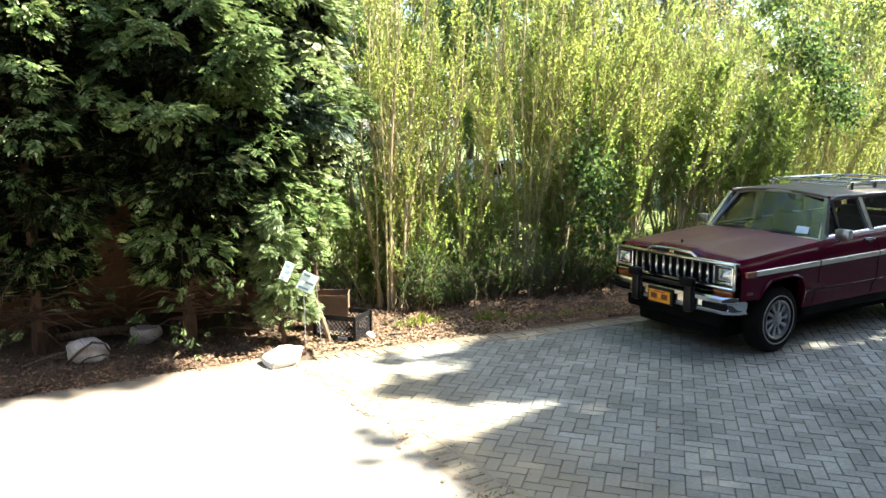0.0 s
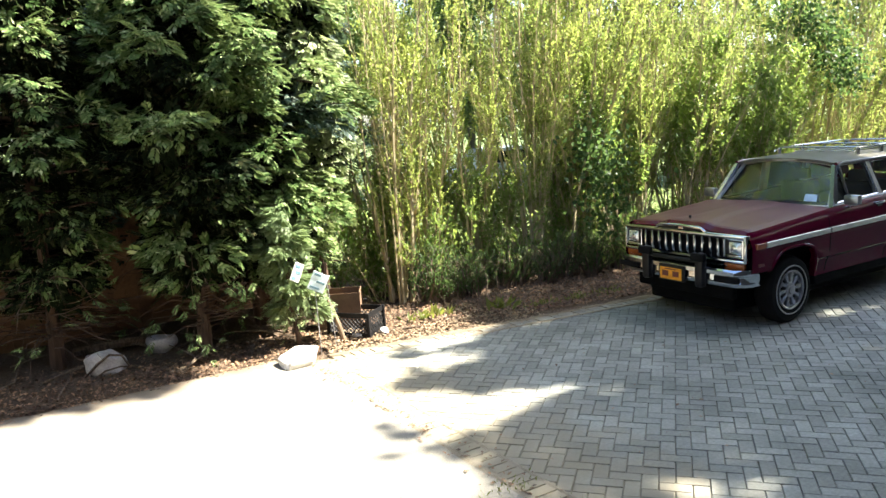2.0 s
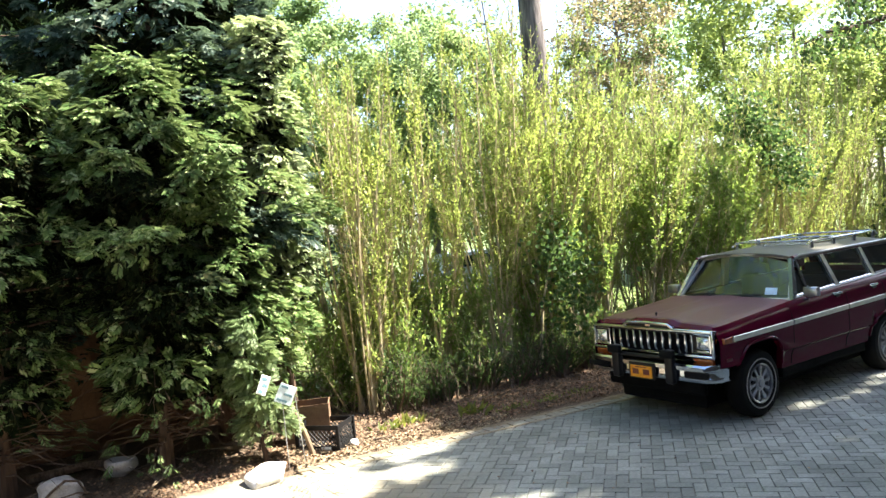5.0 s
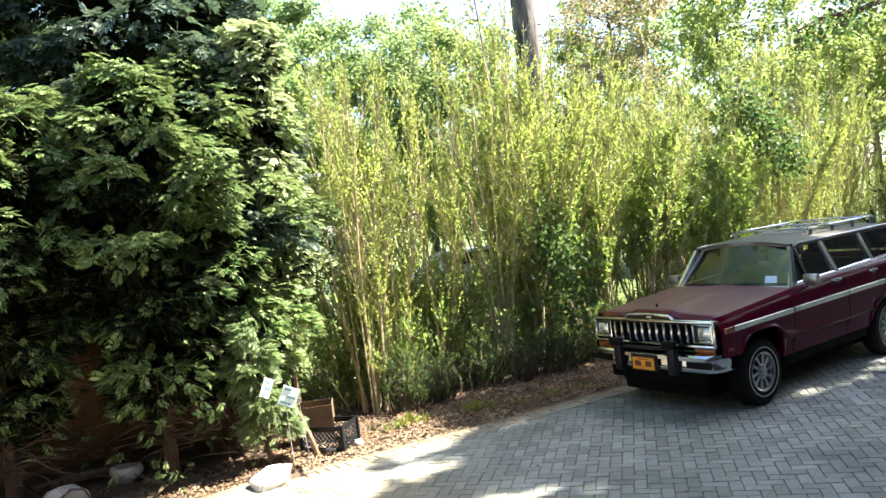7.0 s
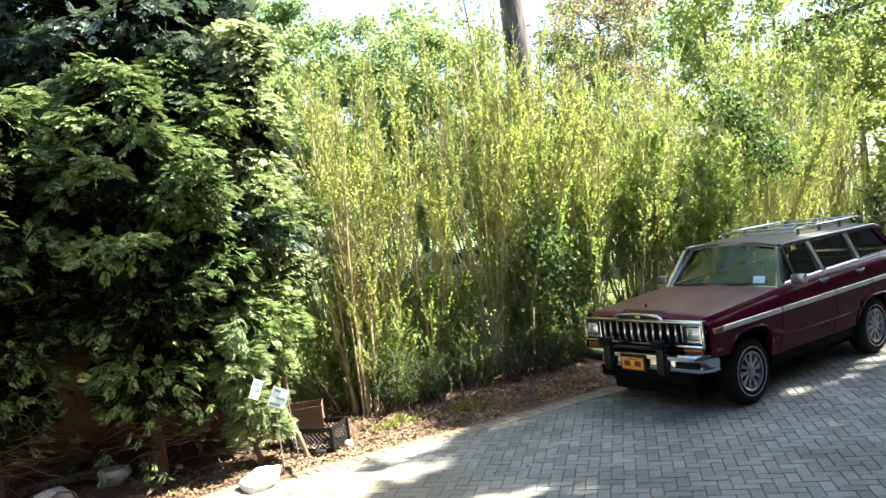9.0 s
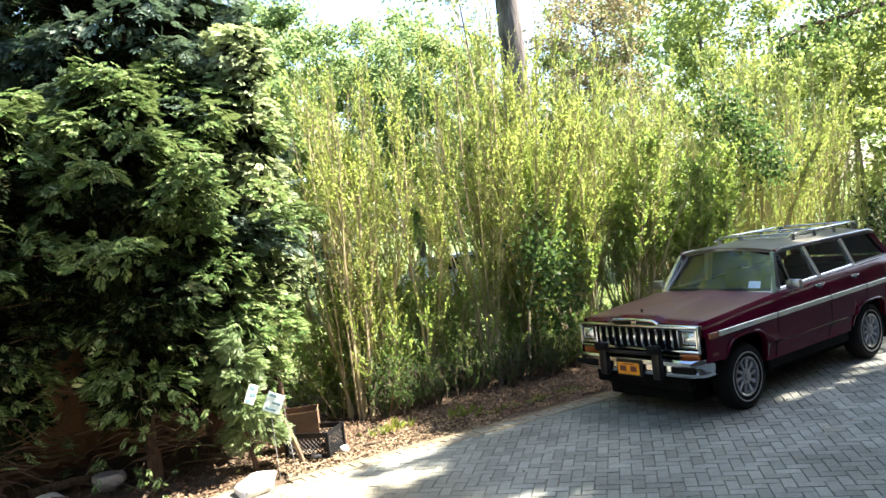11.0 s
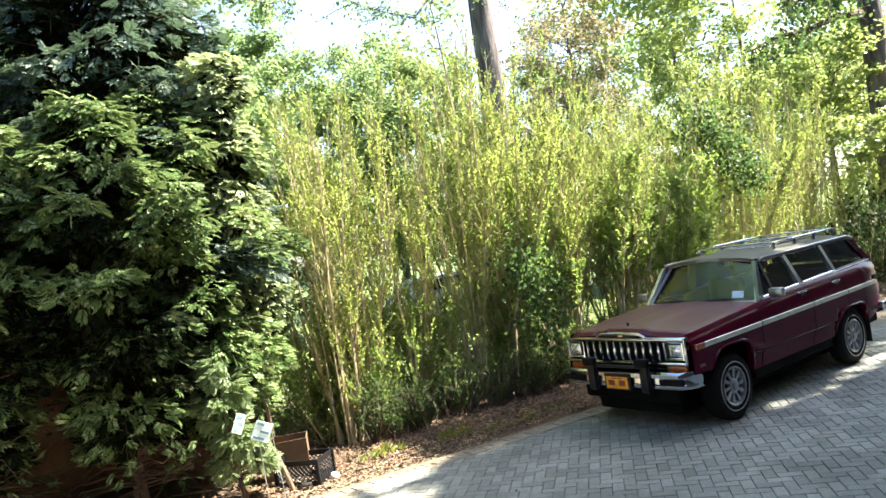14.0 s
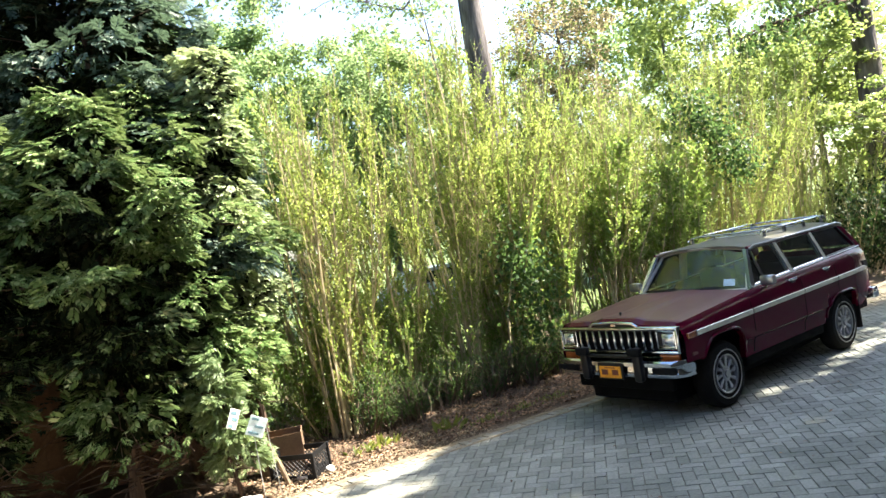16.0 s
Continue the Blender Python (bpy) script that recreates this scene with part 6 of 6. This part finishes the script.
def prism(poly, z, V, F, tilt=(0, 0)):
    b = len(V)
    n = len(poly)
    cx, cy = sum(p[0] for p in poly) / n, sum(p[1] for p in poly) / n
    for (x, y), dz in [(p, -0.03) for p in poly] + [(p, -0.005) for p in poly] + [(p, 0.0) for p in shrink(poly, 0.005)]:
        V.append((x, y, z + dz + tilt[0] * (x - cx) + tilt[1] * (y - cy)))
    for r in (0, 1):
        for j in range(n):
            F.append((b + r * n + j, b + r * n + (j + 1) % n, b + (r + 1) * n + (j + 1) % n, b + (r + 1) * n + j))
    F.append(tuple(b + 2 * n + j for j in range(n)))


def build_pavers():
    rng = random.Random(3)
    base = bmesh.new()
    base.faces.new([base.verts.new(q) for q in [(-3.715, -6.55, -0.012), (3.5, -6.55, -0.012), (3.5, -10.3, -0.012), (22, -10.3, -0.012), (22, 1.90, -0.012), (0.62, 1.90, -0.012), (-3.715, 2.48, -0.012)]])
    road = part("pavement_pavers", base, M_joint)
    tagged(road, "grey herringbone paver driveway with a soldier-course border", "pavement", kind="structure")
    turn = -48.5
    ca, sa = math.cos(radians(turn)), math.sin(radians(turn))
    ox, oy = -3.017, -1.326
    U = 0.1055
    gap = 0.0033
    V, F = [], []
    near = []
    ex, ey = 0.135, 1.0
    for i in range(-240, 240):
        for j in range(-240, 240):
            d = (i - j) % 4
            if d == 0:
                u0, v0, u1, v1 = i, j, i + 2, j + 1
            elif d == 3:
                u0, v0, u1, v1 = i, j, i + 1, j + 2
            else:
                continue
            cu, cv = (u0 + u1) / 2 * U, (v0 + v1) / 2 * U
            x, y = cu * ca - cv * sa + ox, cu * sa + cv * ca + oy
            if not (-3.75 < x < 19 and (-6.45 if x < 3.5 else -10.2) < y < 2.6):
                continue
            far = (x + 6.4) * 0.40 - (y + 4.8) * 0.90 > 2.5 or x > 14
            corners = [(u0 * U + gap, v0 * U + gap), (u1 * U - gap, v0 * U + gap), (u1 * U - gap, v1 * U - gap), (u0 * U + gap, v1 * U - gap)]
            poly = [(a * ca - b * sa + ox, a * sa + b * ca + oy) for a, b in corners]
            whole = poly
            poly = clip(poly, -1, 0, 3.506)
            if poly and x < 0.6:
                poly = clip(poly, ex, ey, 2.47 - 0.135 * 3.45 - 0.206)
            elif poly:
                poly = clip(poly, 0, 1, kerb_y(3) - 0.206)
            if len(poly) < 3:
                continue
            area = abs(sum(p[0] * q[1] - q[0] * p[1] for p, q in zip(poly, poly[1:] + poly[:1]))) / 2
            if area < 0.0008:
                continue
            if far:
                F.append(tuple(range(len(V), len(V) + len(poly))))
                V.extend((p[0], p[1], 0.0) for p in poly)
                continue
            dist = math.hypot(x + 2.6, y + 1.7)
            if poly == whole and dist < 1.55 and x > -3.3:
                near.append((dist, x, y, d == 3))
                continue
            prism(poly, rng.gauss(0, 0.0012), V, F, (rng.gauss(0, 0.006), rng.gauss(0, 0.006)))
    near.sort()
    pv, pf = [], []
    w, h = U - gap, U / 2 - gap
    prism([(-w, -h), (w, -h), (w, h), (-w, h)], 0.0, pv, pf)
    me = mesh_from("paver", pv, pf)
    me.materials.append(M_paver_piece)
    for k, (dist, x, y, turned) in enumerate(near):
        if k < 300:
            ob = new("paver", me)
            ob.parent = road
            ob.matrix_basis = pose(x, y, rng.gauss(0, 0.0012), rng.gauss(0, 0.35), rng.gauss(0, 0.35), turn + 90 if turned else turn)
        else:
            a = radians(turn + 90 if turned else turn)
            c, s = math.cos(a), math.sin(a)
            prism([(x + p * c - q * s, y + p * s + q * c) for p, q in ((-w, -h), (w, -h), (w, h), (-w, h))], rng.gauss(0, 0.0012), V, F,
                  (rng.gauss(0, 0.006), rng.gauss(0, 0.006)))
    # soldier courses along both edges
    y = -6.5
    while y < 2.35:
        prism([(-3.712, y + 0.004), (-3.511, y + 0.004), (-3.511, y + 0.1015), (-3.712, y + 0.1015)], rng.gauss(0, 0.0015), V, F, (rng.gauss(0, 0.008), rng.gauss(0, 0.008)))
        y += 0.1055
    x = -3.5
    while x < 14:
        a = kerb_y(x)
        b = kerb_y(x + 0.1015)
        prism([(x + 0.004, a - 0.200), (x + 0.1015, b - 0.200), (x + 0.1015, b), (x + 0.004, a)], 0.012 + rng.gauss(0, 0.002), V, F, (rng.gauss(0, 0.01), rng.gauss(0, 0.01)))
        x += 0.1055
    for xc, wide in ((-3.716, 0.035), (-3.509, 0.022)):
        dv, df = [], []
        ys = np.arange(-4.0, 2.40, 0.05)
        for k, yy in enumerate(ys):
            a = wide * (0.7 + 0.9 * abs(noise.noise((yy * 3.1, xc, 0.0))))
            b = wide * (0.7 + 0.9 * abs(noise.noise((yy * 2.7, xc, 9.0))))
            dv += [(xc - a, yy, 0.0015), (xc, yy, 0.0055), (xc + b, yy, 0.0015)]
            if k:
                df += [(3 * k - 3 + j, 3 * k + j, 3 * k + j + 1, 3 * k - 2 + j) for j in (0, 1)]
        part("sand_drift", mesh_from("sand_drift", dv, [f[::-1] for f in df]), M_drift, road)
    for inset, wide, mat in ((0.0, 0.07, M_drift_brown), (0.203, 0.022, M_drift)):
        dv, df = [], []
        for k, xx in enumerate(np.arange(-3.5, 3.0, 0.05)):
            yc = kerb_y(xx) - inset
            a = wide * (0.4 + 1.6 * abs(noise.noise((xx * 3.1, inset, 4.0))))
            b = wide * (0.7 + 0.9 * abs(noise.noise((xx * 2.7, inset, 9.0))))
            dv += [(xx, yc - a, 0.0135 if inset == 0 else 0.002), (xx, yc, 0.020 if inset == 0 else 0.014), (xx, yc + b, 0.005 if inset == 0 else 0.0145)]
            if k:
                df += [(3 * k - 3 + j, 3 * k + j, 3 * k + j + 1, 3 * k - 2 + j) for j in (0, 1)]
        part("sand_drift", mesh_from("sand_drift", dv, df), mat, road)
    ob = part("paving_field", mesh_from("paving_field", V, F), M_paver, road)
    tagged(ob, kind="stuff")


build_pavers()
